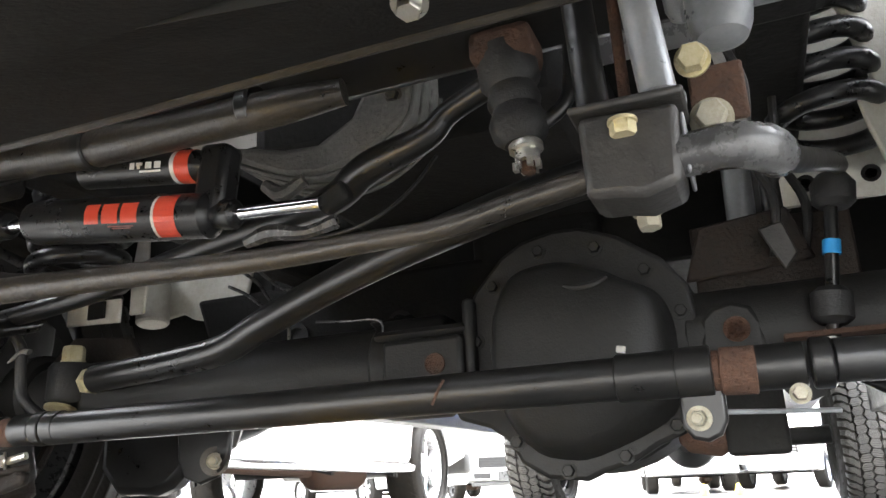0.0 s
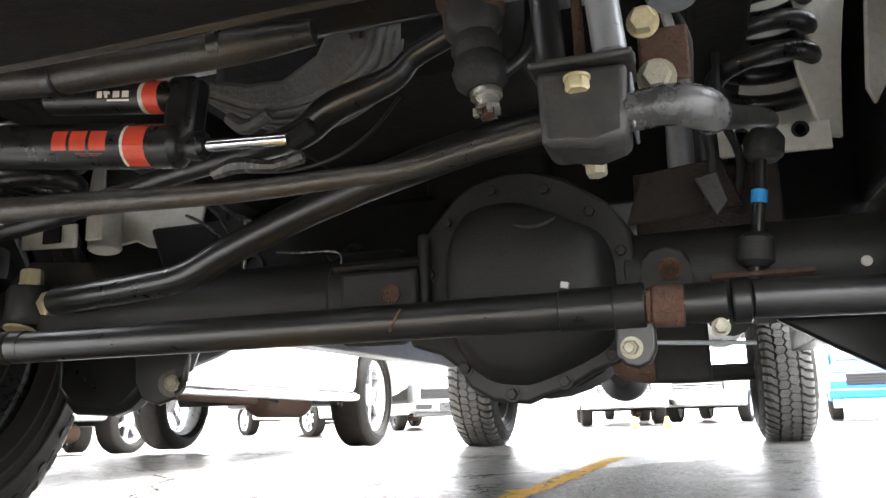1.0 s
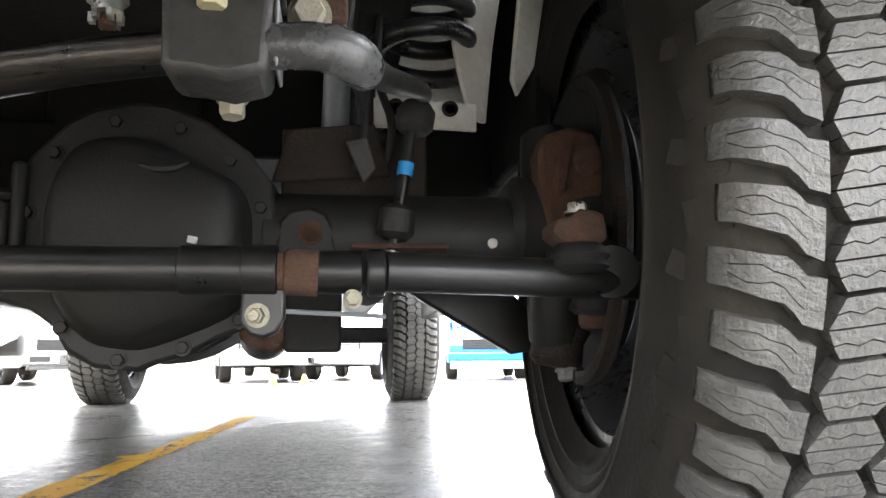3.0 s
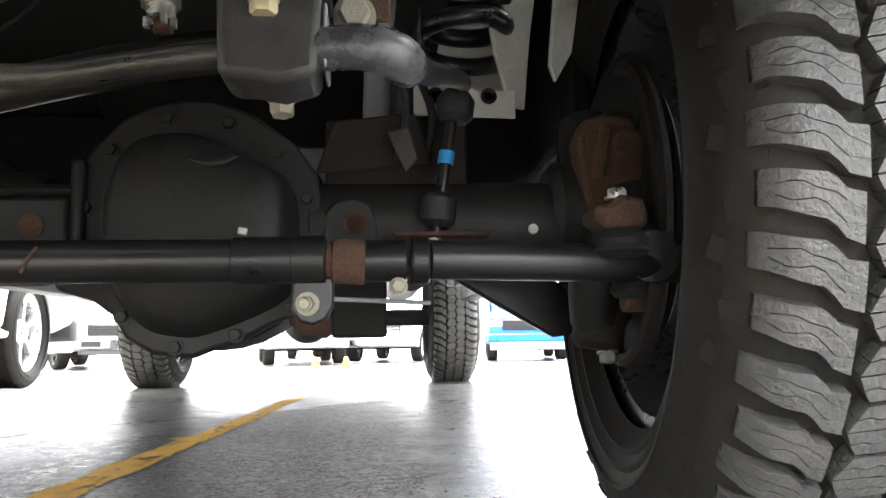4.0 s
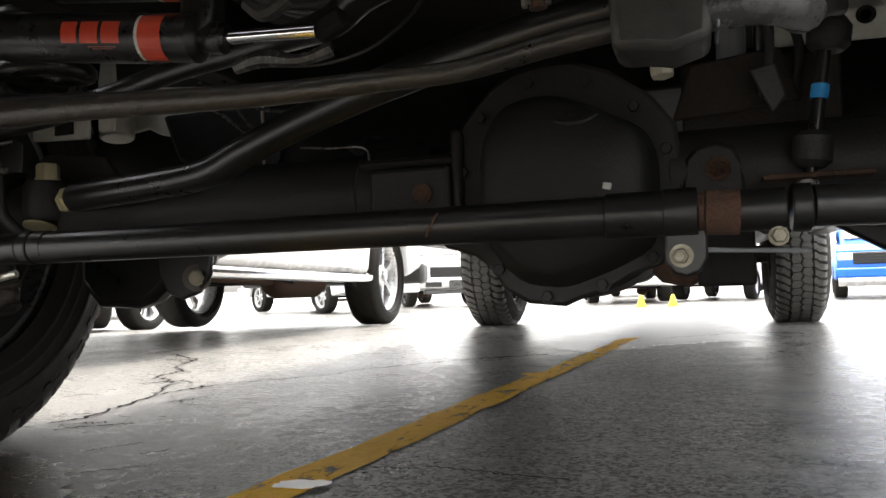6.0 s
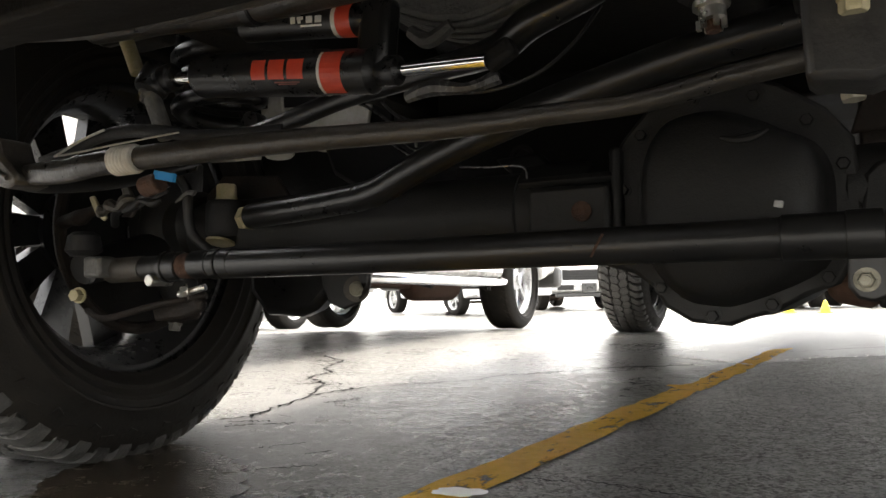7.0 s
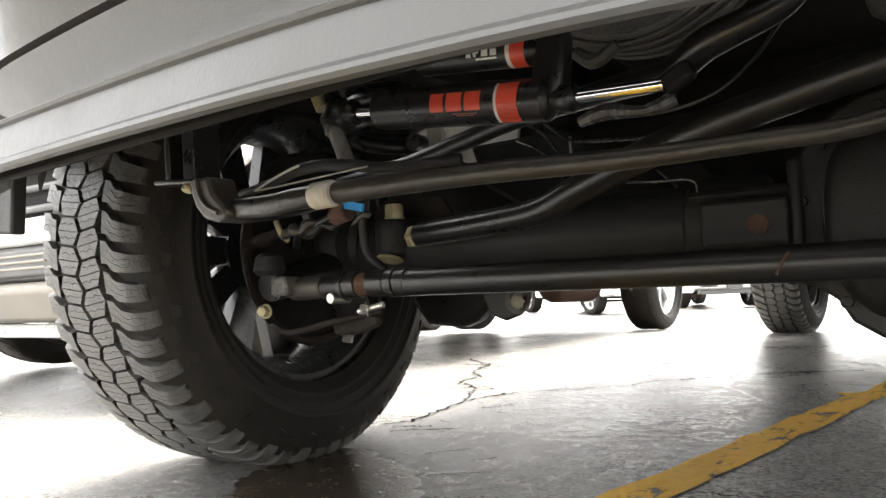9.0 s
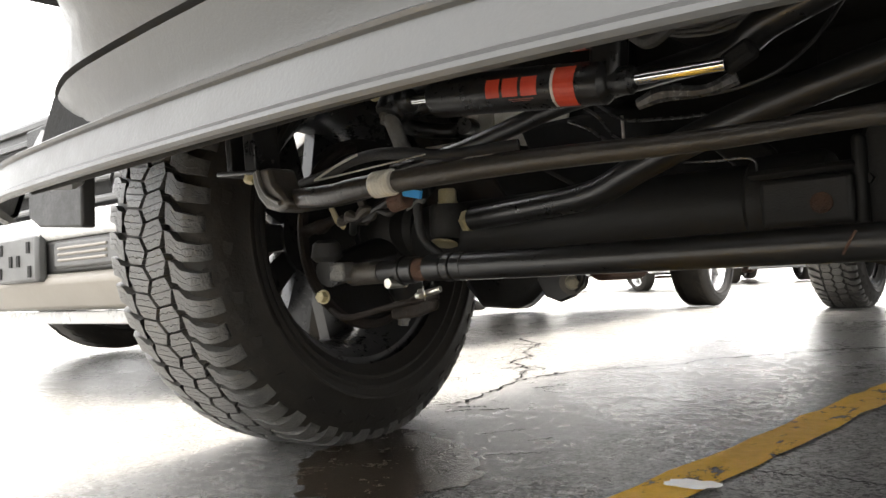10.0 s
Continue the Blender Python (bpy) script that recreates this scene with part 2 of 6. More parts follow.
def asphalt():
    """Wet worn asphalt: coarse grit, shallow puddles with a smooth film, drier rough patches."""
    m = bpy.data.materials.new("wet_asphalt")
    m.use_nodes = True
    n, l = m.node_tree.nodes, m.node_tree.links
    b = n["Principled BSDF"]
    co = n.new("ShaderNodeTexCoord")

    def noise_tex(scale, detail, rough, distort=0.0):
        t = n.new("ShaderNodeTexNoise")
        t.inputs["Scale"].default_value, t.inputs["Detail"].default_value = scale, detail
        t.inputs["Roughness"].default_value, t.inputs["Distortion"].default_value = rough, distort
        l.new(co.outputs["Object"], t.inputs["Vector"])
        return t.outputs["Fac"]

    def ranged(src, a0, a1, b0, b1):
        t = n.new("ShaderNodeMapRange")
        t.inputs["From Min"].default_value, t.inputs["From Max"].default_value = a0, a1
        t.inputs["To Min"].default_value, t.inputs["To Max"].default_value = b0, b1
        l.new(src, t.inputs["Value"])
        return t.outputs[0]

    def maths(op, x, y):
        t = n.new("ShaderNodeMath")
        t.operation = op
        for k, v in ((0, x), (1, y)):
            if isinstance(v, float):
                t.inputs[k].default_value = v
            else:
                l.new(v, t.inputs[k])
        return t.outputs[0]

    big, mid, small, grit = noise_tex(0.9, 8, 0.68, 0.4), noise_tex(5.5, 8, 0.7, 0.6), noise_tex(40, 6, 0.75), noise_tex(105, 8, 0.85)
    fleck, blot = noise_tex(30, 8, 0.82), noise_tex(2.6, 7, 0.72, 0.3)
    place = n.new("ShaderNodeSeparateXYZ")
    l.new(co.outputs["Object"], place.inputs[0])
    px, py = place.outputs["X"], place.outputs["Y"]
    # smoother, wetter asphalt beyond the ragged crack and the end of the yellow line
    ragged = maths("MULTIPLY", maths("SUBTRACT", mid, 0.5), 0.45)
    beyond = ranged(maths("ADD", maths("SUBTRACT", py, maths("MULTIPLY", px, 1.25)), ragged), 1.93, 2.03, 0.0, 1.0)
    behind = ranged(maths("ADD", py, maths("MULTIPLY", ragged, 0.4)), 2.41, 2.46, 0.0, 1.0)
    # ground clear of the truck: open-sky brightness put into the asphalt's wetness and colour
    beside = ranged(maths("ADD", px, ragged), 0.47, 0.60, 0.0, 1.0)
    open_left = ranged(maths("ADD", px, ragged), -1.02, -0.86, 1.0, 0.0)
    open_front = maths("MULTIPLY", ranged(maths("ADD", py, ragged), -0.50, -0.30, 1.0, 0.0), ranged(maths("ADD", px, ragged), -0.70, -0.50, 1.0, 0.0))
    wet_skylit = maths("MAXIMUM", maths("MAXIMUM", maths("MAXIMUM", beyond, behind), maths("MAXIMUM", open_left, open_front)), beside)
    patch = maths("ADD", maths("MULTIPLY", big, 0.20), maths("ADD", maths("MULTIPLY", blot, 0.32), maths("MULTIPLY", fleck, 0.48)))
    # gritty strip from the tyre to the yellow line, its sky sheen painted pale
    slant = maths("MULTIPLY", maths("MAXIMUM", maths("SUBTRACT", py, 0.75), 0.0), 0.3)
    skylit_strip = ranged(maths("SUBTRACT", maths("ADD", px, maths("MULTIPLY", ragged, 0.6)), slant), -0.52, -0.36, 1.0, 0.0)
    open_grain = maths("SUBTRACT", 1.0, maths("MAXIMUM", wet_skylit, skylit_strip))
    stones = n.new("ShaderNodeTexVoronoi")
    stones.inputs["Scale"].default_value = 190
    l.new(co.outputs["Object"], stones.inputs["Vector"])
    stone = n.new("ShaderNodeSeparateColor")
    l.new(stones.outputs["Color"], stone.inputs[0])
    speck = maths("ADD", maths("MULTIPLY", stone.outputs[0], 0.5), maths("MULTIPLY", grit, 0.5))
    # the patch right of the line has drained and is rougher
    drained = maths("MULTIPLY", ranged(maths("ADD", px, ragged), -0.28, 0.05, 0.0, 1.0), ranged(maths("ADD", px, ragged), 0.40, 0.62, 1.0, 0.0))
    dry = maths("MULTIPLY", ranged(maths("ADD", patch, maths("MULTIPLY", drained, 0.025)), 0.40, 0.63, 0.0, 1.0), ranged(wet_skylit, 0.0, 1.0, 1.0, 0.40))
    height = maths("ADD", maths("MULTIPLY", grit, 1.2), maths("MULTIPLY", small, 0.3))
    tone = maths("ADD", maths("ADD", maths("MULTIPLY", grit, 0.62), maths("MULTIPLY", stone.outputs[1], 0.14)), maths("MULTIPLY", blot, 0.25))
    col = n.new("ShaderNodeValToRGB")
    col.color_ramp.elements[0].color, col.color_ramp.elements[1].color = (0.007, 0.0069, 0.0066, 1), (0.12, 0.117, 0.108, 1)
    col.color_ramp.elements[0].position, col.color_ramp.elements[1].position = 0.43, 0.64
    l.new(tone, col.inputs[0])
    # paler colour painted where open sky lights the ground, dark colour under the truck
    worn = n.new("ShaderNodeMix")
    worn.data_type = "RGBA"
    l.new(maths("MAXIMUM", wet_skylit, ranged(skylit_strip, 0.0, 1.0, 0.08, 1.0)), worn.inputs[0])
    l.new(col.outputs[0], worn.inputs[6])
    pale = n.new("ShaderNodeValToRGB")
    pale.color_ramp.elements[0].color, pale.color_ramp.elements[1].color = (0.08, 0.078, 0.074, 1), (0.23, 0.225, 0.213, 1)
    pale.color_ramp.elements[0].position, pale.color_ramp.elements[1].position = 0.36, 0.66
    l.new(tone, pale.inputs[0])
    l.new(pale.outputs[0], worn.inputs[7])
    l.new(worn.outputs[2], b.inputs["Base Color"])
    grain = maths("ADD", ranged(small, 0.3, 0.7, 0.0, 0.05), ranged(grit, 0.3, 0.7, 0.0, 0.09))
    l.new(maths("ADD", maths("ADD", ranged(dry, 0.0, 1.0, 0.09, 0.40), maths("MULTIPLY", drained, 0.10)), maths("ADD", grain, ranged(wet_skylit, 0.0, 1.0, 0.0, 0.07))), b.inputs["Roughness"])
    bp = n.new("ShaderNodeBump")
    bp.inputs["Distance"].default_value = 0.0022
    pores = maths("MULTIPLY", open_grain, maths("ADD", ranged(speck, 0.36, 0.62, 0.40, 0.0), ranged(blot, 0.38, 0.58, 0.22, 0.0)))
    l.new(maths("MAXIMUM", maths("SUBTRACT", maths("ADD", 0.5, maths("MULTIPLY", beside, 0.4)), pores), 0.02), b.inputs["Specular IOR Level"])
    l.new(maths("MULTIPLY", ranged(dry, 0.0, 1.0, 0.26, 0.95), ranged(wet_skylit, 0.0, 1.0, 1.0, 0.9)), bp.inputs["Strength"])
    l.new(height, bp.inputs["Height"])
    l.new(bp.outputs[0], b.inputs["Normal"])
    return m


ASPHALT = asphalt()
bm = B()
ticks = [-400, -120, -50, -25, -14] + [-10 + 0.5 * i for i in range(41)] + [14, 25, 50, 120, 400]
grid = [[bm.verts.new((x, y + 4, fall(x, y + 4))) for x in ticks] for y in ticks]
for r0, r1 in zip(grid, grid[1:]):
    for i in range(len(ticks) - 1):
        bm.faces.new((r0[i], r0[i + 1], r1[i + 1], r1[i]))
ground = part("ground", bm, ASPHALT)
tagged(ground, "wet dark asphalt of a parking lot with puddled patches", "ground", kind="structure")


# ---- wheels ----
def strip(bm, m, vs, lo, hi, r0, r1, crown, drop=lambda v: 0.0):
    """One tread piece: between the lines lo(v) and hi(v) across the tyre, from radius r0 up to r1."""
    def at(u, v, r):
        rr = r - crown * (abs(v) ** 3) - drop(v)
        return m @ Vector((v, rr * math.cos(u), rr * math.sin(u)))
    top = [(bm.verts.new(at(lo(v), v, r1)), bm.verts.new(at(hi(v), v, r1))) for v in vs]
    low = [(bm.verts.new(at(lo(v), v, r0)), bm.verts.new(at(hi(v), v, r0))) for v in vs]
    for (a, b), (c, d), (e, f), (g, h) in zip(top, top[1:], low, low[1:]):
        bm.faces.new((a, b, d, c))
        bm.faces.new((a, c, g, e))
        bm.faces.new((b, f, h, d))
    for k in (0, -1):
        bm.faces.new((top[k][0], top[k][1], low[k][1], low[k][0]))


def block(bm, outline, r0, r1, crown):
    """One tread block from its outline in angle and width."""
    at = lambda u, v, r: Vector((v, (r - crown * abs(v) ** 3) * math.cos(u), (r - crown * abs(v) ** 3) * math.sin(u)))
    top = [bm.verts.new(at(u, v, r1)) for u, v in outline]
    low = [bm.verts.new(at(u, v, r0)) for u, v in outline]
    bm.faces.new(top)
    for k in range(len(top)):
        j = (k + 1) % len(top)
        bm.faces.new((top[k], top[j], low[j], low[k]))


def carcass_mesh(radius, width, rim):
    """The tyre body round the x axis."""
    bm = B()
    w, depth = width / 2, 0.016
    r = radius - depth
    half = [(rim, 0.80), (rim + 0.012, 0.86), (rim + 0.018, 0.93), (rim + 0.021, 0.955), (rim + 0.025, 0.955), (rim + 0.028, 0.94), (rim + 0.036, 0.98), (rim + 0.039, 1.005), (rim + 0.043, 1.005), (rim + 0.046, 0.99),
            (rim + 0.06, 1.03), (r - 0.082, 1.045), (r - 0.080, 1.06), (r - 0.076, 1.06), (r - 0.074, 1.04), (r - 0.050, 0.995), (r - 0.030, 0.935), (r - 0.014, 0.86), (r - 0.005, 0.775), (r, 0.6), (r + 0.001, 0)]
    prof = [(a, -b * w) for a, b in half]
    prof = prof + [(a, -b) for a, b in reversed(prof[:-1])]
    lathe(bm, prof, (0, 0, 0), (1, 0, 0), 96, False)
    return bm


def side_lugs(radius, width, lugs=50):
    """Low lugs on the upper side wall, long and short in turn."""
    bm = B()
    w, r = width / 2, radius - 0.016
    for i in range(lugs):
        for side in (-1, 1):
            a = Matrix.Rotation(2 * math.pi * (i + (0.5 if side > 0 else 0.0)) / lugs, 4, "X")
            h = 0.050 if i % 2 else 0.034
            lean = Matrix.Rotation(side * 0.66, 4, "Z") @ Matrix.Rotation(0.30 if i % 2 else -0.22, 4, "X")
            box(bm, (0.0050, h, 2 * math.pi * radius / lugs * (0.40 if i % 2 else 0.56)), a @ Matrix.Translation((side * w * (0.885 if i % 2 else 0.868), r - (0.027 if i % 2 else 0.021), 0)) @ lean)
    return bm


def tread_mesh(radius, width, rim, lugs=46, detail=True):
    """The tread blocks of a chunky all-terrain tyre round the x axis."""
    bm = B()
    w, depth = width / 2, 0.016
    r = radius - depth
    ident = Matrix.Identity(4)
    step = 2 * math.pi / lugs
    crown = 0.012 / w ** 3
    kink = ((0.38, -0.34), (0.50, -0.27), (0.58, 0.02), (0.70, 0.08), (0.82, 0.17))
    rnd = random.Random(8)
    for i in range(lugs):
        for side in (-1, 1):
            base = step * (i + (0.5 if side > 0 else 0.0) + rnd.uniform(-0.04, 0.04))
            # shoulder block with a step in its edges, in three siped pieces
            inner, outer = (0.405 if i % 2 else 0.425), (0.885 if i % 2 else 0.86)
            vs = [side * w * (inner + (outer - inner) * q) for q in (0.0, 0.2, 0.3, 0.4, 0.52, 0.64, 0.76, 0.88, 1.0)]
            bend = lambda v: side * step * float(np.interp(abs(v) / w, [k[0] for k in kink], [k[1] for k in kink]))
            drop = lambda v: 0.021 * (max(0.0, abs(v) / w - 0.70) / 0.18) ** 2
            wide = lambda v: 1.20 - 0.26 * min(1.0, max(0.0, (abs(v) / w - 0.42) / 0.4))
            wave = lambda v, k: 0.05 * step * math.sin(abs(v) / w * 30 + 2 * k)
            for k in range(3):
                a0, a1 = (-0.31, -0.100, 0.115)[k], (-0.118, 0.097, 0.31)[k]
                lo = lambda v, a=a0, k=k: base + step * a * wide(v) + bend(v) + (wave(v, k) if k else 0)
                hi = lambda v, a=a1, k=k: base + step * a * wide(v) + bend(v) + (wave(v, k + 1) if k < 2 else 0)
                strip(bm, ident, vs, lo, hi, r - 0.006, radius, crown, drop)
            for ends in (vs[:2], vs[-2:]):
                strip(bm, ident, ends, lambda v: base - 0.305 * step * wide(v) + bend(v), lambda v: base + 0.305 * step * wide(v) + bend(v), r - 0.005, radius - 0.0003, crown, drop)
            # middle blocks in two rows with a zigzag groove between them
            if detail:
                cb = step * (i + (0.10 if side > 0 else 0.60))
                near = lambda u: side * (0.034 - 0.046 * math.cos(2 * math.pi * u))
                out = lambda u: side * (0.340 + 0.036 * math.cos(2 * math.pi * u))
                for u0, u1 in ((-0.455, -0.016), (0.016, 0.455)):
                    um = (u0 + u1) / 2
                    kerf = [(um + d, near(um) + (out(um) - near(um)) * q) for d, q in ((0.015, 0.0), (0.05, 0.22), (-0.02, 0.42), (0.05, 0.62), (-0.02, 0.82), (0.015, 1.0))]
                    first = [(u0, near(u0)), (u0, out(u0))] + [(u - 0.011, v) for u, v in reversed(kerf)]
                    second = [(u1, out(u1)), (u1, near(u1))] + [(u + 0.011, v) for u, v in kerf]
                    for shape in (first, second):
                        block(bm, [(cb + step * (u + 0.45 * (abs(v) - 0.2)), w * v) for u, v in shape], r - 0.004, radius, crown)
    return bm


def rim_mesh(rim, width, spokes=8, offset=0.55):
    """A cast wheel: barrel, outer face at +x, spokes and hub."""
    bm = B()
    w = width / 2
    prof = [(rim + 0.012, -w * 0.9), (rim - 0.004, -w * 0.86), (rim - 0.02, -w * 0.6), (rim - 0.035, -w * 0.1), (rim - 0.028, w * 0.6), (rim - 0.008, w * 0.84), (rim + 0.012, w * 0.9),
            (rim + 0.004, w * 0.92), (rim - 0.016, w * 0.84), (rim - 0.036, w * 0.58), (rim - 0.043, -w * 0.1), (rim - 0.028, -w * 0.62), (rim - 0.012, -w * 0.84), (rim + 0.012, -w * 0.9)]
    lathe(bm, prof, (0, 0, 0), (1, 0, 0), 64, False)
    x = w * offset
    lathe(bm, [(rim * 0.33, x - 0.03), (rim * 0.34, x), (0.088, x + 0.004), (0.05, x + 0.012), (0.045, x + 0.03), (0.02, x + 0.034)], (0, 0, 0), (1, 0, 0), 24)
    for i in range(spokes):
        a = Matrix.Rotation(2 * math.pi * i / spokes + (0.2 if spokes > 8 else 0.0), 4, "X")
        outline = [(0.075, -0.024), (rim - 0.10, -0.155 * rim * 8 / spokes), (rim - 0.02, -0.26 * rim * 6 / spokes), (rim - 0.02, 0.26 * rim * 6 / spokes), (rim - 0.10, 0.155 * rim * 8 / spokes), (0.075, 0.024)] if spokes > 8 else [(0.075, -0.024), (rim - 0.10, -0.020), (rim - 0.02, -0.034), (rim - 0.02, 0.034), (rim - 0.10, 0.020), (0.075, 0.024)]
        m = a @ Matrix(((0, 0, 1, x - 0.022), (1, 0, 0, 0), (0, 1, 0, 0), (0, 0, 0, 1)))
        plate(bm, outline, m, 0.028)
    return bm


def wheel(parent, at, radius, width, rim, side, steer=0.0, tyres=None, rimmat=None, spokes=8, label="", lugs=46):
    """A tyre with its tread and its cast wheel; side is +1 where the outer face looks to +x."""
    m = Matrix.Translation(at) @ Matrix.Rotation(steer, 4, "Z") @ Matrix.Rotation(0 if side > 0 else math.pi, 4, "Z") @ Matrix.Rotation(0.37 * at[1] + at[0], 4, "X")
    if tyres is None:
        tyres = (part("tyre", carcass_mesh(radius, width, rim), RUBBER, parent), part("tread", tread_mesh(radius if lugs > 40 else radius - 0.011, width, rim, lugs, lugs > 40), TREAD if lugs > 40 else RUBBER), part("wheel_rim", rim_mesh(rim, width * 0.82, spokes), rimmat), part("side_wall_tread", side_lugs(radius if lugs > 40 else radius - 0.006, width, lugs), RUBBER))
        made = tyres
    else:
        made = tuple(new(n, o.data) for n, o in zip(("tyre", "tread", "wheel_rim", "side_wall_tread"), tyres))
    made[0]["label"] = "black rubber all-terrain tyre"
    tagged(made[1], kind="stuff")
    tagged(made[3], kind="stuff")
    made[2]["label"] = label or "alloy wheel"
    made[0].parent = parent
    made[1].parent = made[2].parent = made[3].parent = made[0]
    for o in made:
        o.matrix_parent_inverse = Matrix.Identity(4)
    made[0].matrix_basis = parent.matrix_basis.inverted() @ m
    return made

# ---- the pickup truck that stands over the camera ----
truck = empty("pickup_truck")
tagged(truck, "grey lifted pickup truck with black off-road underbody on wet asphalt", "truck")
AXLE_Y, AXLE_Z, TR, TW, RIM = 0.05, 0.388, 0.41, 0.28, 0.255
WHEEL_Z = TR - 0.012
STEER_L, STEER_R, XL, XR = radians(6), radians(-5), -0.885, 0.815
front_l = wheel(truck, (XL, AXLE_Y, WHEEL_Z), TR, TW, RIM, -1, STEER_L, None, BLACKALLOY, 10, "black cast alloy wheel", 56)
wheel(truck, (XR, AXLE_Y, WHEEL_Z), TR, TW, RIM, 1, STEER_R, front_l, label="black cast alloy wheel")
REAR_Y = 3.90
wheel(truck, (-0.87, REAR_Y, WHEEL_Z), TR, TW, RIM, -1, 0, front_l, label="black cast alloy wheel")
wheel(truck, (0.87, REAR_Y, WHEEL_Z), TR, TW, RIM, 1, 0, front_l, label="black cast alloy wheel")

# front axle housing
bm = B()
cyl(bm, (-0.60, AXLE_Y, 0.374), (0.03, AXLE_Y, 0.372), 0.054)
cyl(bm, (0.33, AXLE_Y, 0.372), (0.62, AXLE_Y, 0.374), 0.050)
lathe(bm, [(0.056, 0), (0.062, 0.006), (0.062, 0.08), (0.056, 0.09)], (-0.03, AXLE_Y, 0.372), (1, 0, 0), 28)
lathe(bm, [(0.10, 0.0), (0.13, 0.03), (0.135, 0.09), (0.12, 0.16), (0.09, 0.22), (0.06, 0.34)], (0.225, 0.02, 0.372), (0, 1, 0), 32)
axle = part("front_axle", bm, CAST, truck, "dusty black steel front axle housing")
bm = B()
box(bm, (0.100, 0.05, 0.056), Matrix.Translation((0.046, 0.004, 0.368)))
box(bm, (0.120, 0.04, 0.012), Matrix.Translation((0.040, 0.006, 0.404)))
box(bm, (0.014, 0.05, 0.125), Matrix.Translation((0.101, 0.012, 0.375)))
part("casting_rib", bm, CAST, axle, bevel=0.012)
bm = B()
lathe(bm, [(0.012, 0), (0.012, 0.004), (0.008, 0.002)], (0.064, -0.020, 0.364), (0, -1, 0), 20)
part("drain_plug", bm, RUSTDARK, axle, "rusty round plug")
bm = B()
tube(bm, [(-0.012, -0.004, 0.395, 0.0016), (-0.014, -0.004, 0.425, 0.0016), (-0.06, -0.008, 0.429, 0.0015), (-0.10, -0.008, 0.433, 0.0014)], steps=6, n=6)
part("vent_line", bm, DARKTUBE, axle)

# differential cover: bolted flange and swollen middle
FLANGE = [(0.094, 0.424), (0.107, 0.447), (0.140, 0.483), (0.165, 0.498), (0.205, 0.506), (0.235, 0.505), (0.276, 0.489), (0.320, 0.457), (0.344, 0.424), (0.349, 0.385), (0.350, 0.340), (0.340, 0.300), (0.326, 0.275), (0.295, 0.263), (0.267, 0.247), (0.238, 0.239), (0.219, 0.231), (0.178, 0.235), (0.150, 0.252), (0.136, 0.276), (0.116, 0.291), (0.080, 0.302), (0.074, 0.318), (0.086, 0.345), (0.091, 0.385)]
DOME = [(0.133, 0.410), (0.143, 0.436), (0.164, 0.458), (0.209, 0.464), (0.251, 0.450), (0.274, 0.437), (0.305, 0.420), (0.319, 0.395), (0.322, 0.360), (0.318, 0.310), (0.300, 0.286), (0.234, 0.259), (0.203, 0.257), (0.171, 0.266), (0.140, 0.302), (0.129, 0.355)]
CX, CZ = 0.226, 0.362


def scaled(k, line):
    return [(CX + (x - CX) * k, CZ + (z - CZ) * k) for x, z in line]


bm = B()
plate(bm, FLANGE, xz(0.022), 0.020)
flange = part("differential_cover", bm, CAST, truck, "dusty dark grey cast differential cover", bevel=0.005)
bm = B()
rings = []
for k, y in ((1.04, 0.003), (1.0, -0.008), (0.97, -0.022), (0.92, -0.034), (0.84, -0.041), (0.66, -0.046), (0.42, -0.049), (0.2, -0.050)):
    rings.append([bm.verts.new((x, y + 0.10 * max(0, 0.33 - z) * (1 if k < 1.0 else 0), z)) for x, z in scaled(k, [q[:2] for q in spline([(*p, 0) for p in DOME + DOME[:1]], 3)[:-1]])])
for a, b in zip(rings, rings[1:]):
    for i in range(len(a)):
        bm.faces.new((a[i], a[(i + 1) % len(a)], b[(i + 1) % len(a)], b[i]))
bm.faces.new(rings[-1])
part("cover_dome", bm, CAST, flange, sharp=60)
for k in range(12):
    a = radians(18 + 30 * k)
    reach = [math.hypot(x - CX, z - CZ) for line in (FLANGE, DOME) for x, z in [min(line, key=lambda p: abs(math.atan2(math.sin(math.atan2(p[1] - CZ, p[0] - CX) - a), math.cos(math.atan2(p[1] - CZ, p[0] - CX) - a))))]]
    d = 0.52 * reach[0] + 0.48 * reach[1]
    bm = B()
    hexhead(bm, (CX + d * math.cos(a), 0.002, CZ + d * math.sin(a)), (0, -1, 0), 0.0066, 0.0065)
    part("bolt", bm, CAST, flange)
bm = B()
tube(bm, [(0.222, -0.046, 0.428, 0.0015), (0.238, -0.047, 0.424, 0.004), (0.256, -0.046, 0.426, 0.0045), (0.268, -0.044, 0.432, 0.0015)], n=8)
part("casting_mark", bm, CAST, flange)
bm = B()
tube(bm, [(0.137, -0.024, 0.41, 0.002), (0.135, -0.026, 0.38, 0.0035), (0.136, -0.026, 0.345, 0.002)], n=8)
part("casting_mark", bm, CAST, flange)
bm = B()
box(bm, (0.009, 0.006, 0.007), Matrix.Translation((0.275, -0.048, 0.355)) @ Matrix.Rotation(0.2, 4, "Y"))
part("filler_plug", bm, WHITE, flange, "small white square plug", bevel=0.001)
bm = B()
tube(bm, [(0.185, -0.033, 0.292), (0.192, -0.034, 0.285), (0.207, -0.034, 0.284)], 0.0009, n=6)
part("scratch_mark", bm, GREYPLATE, flange)

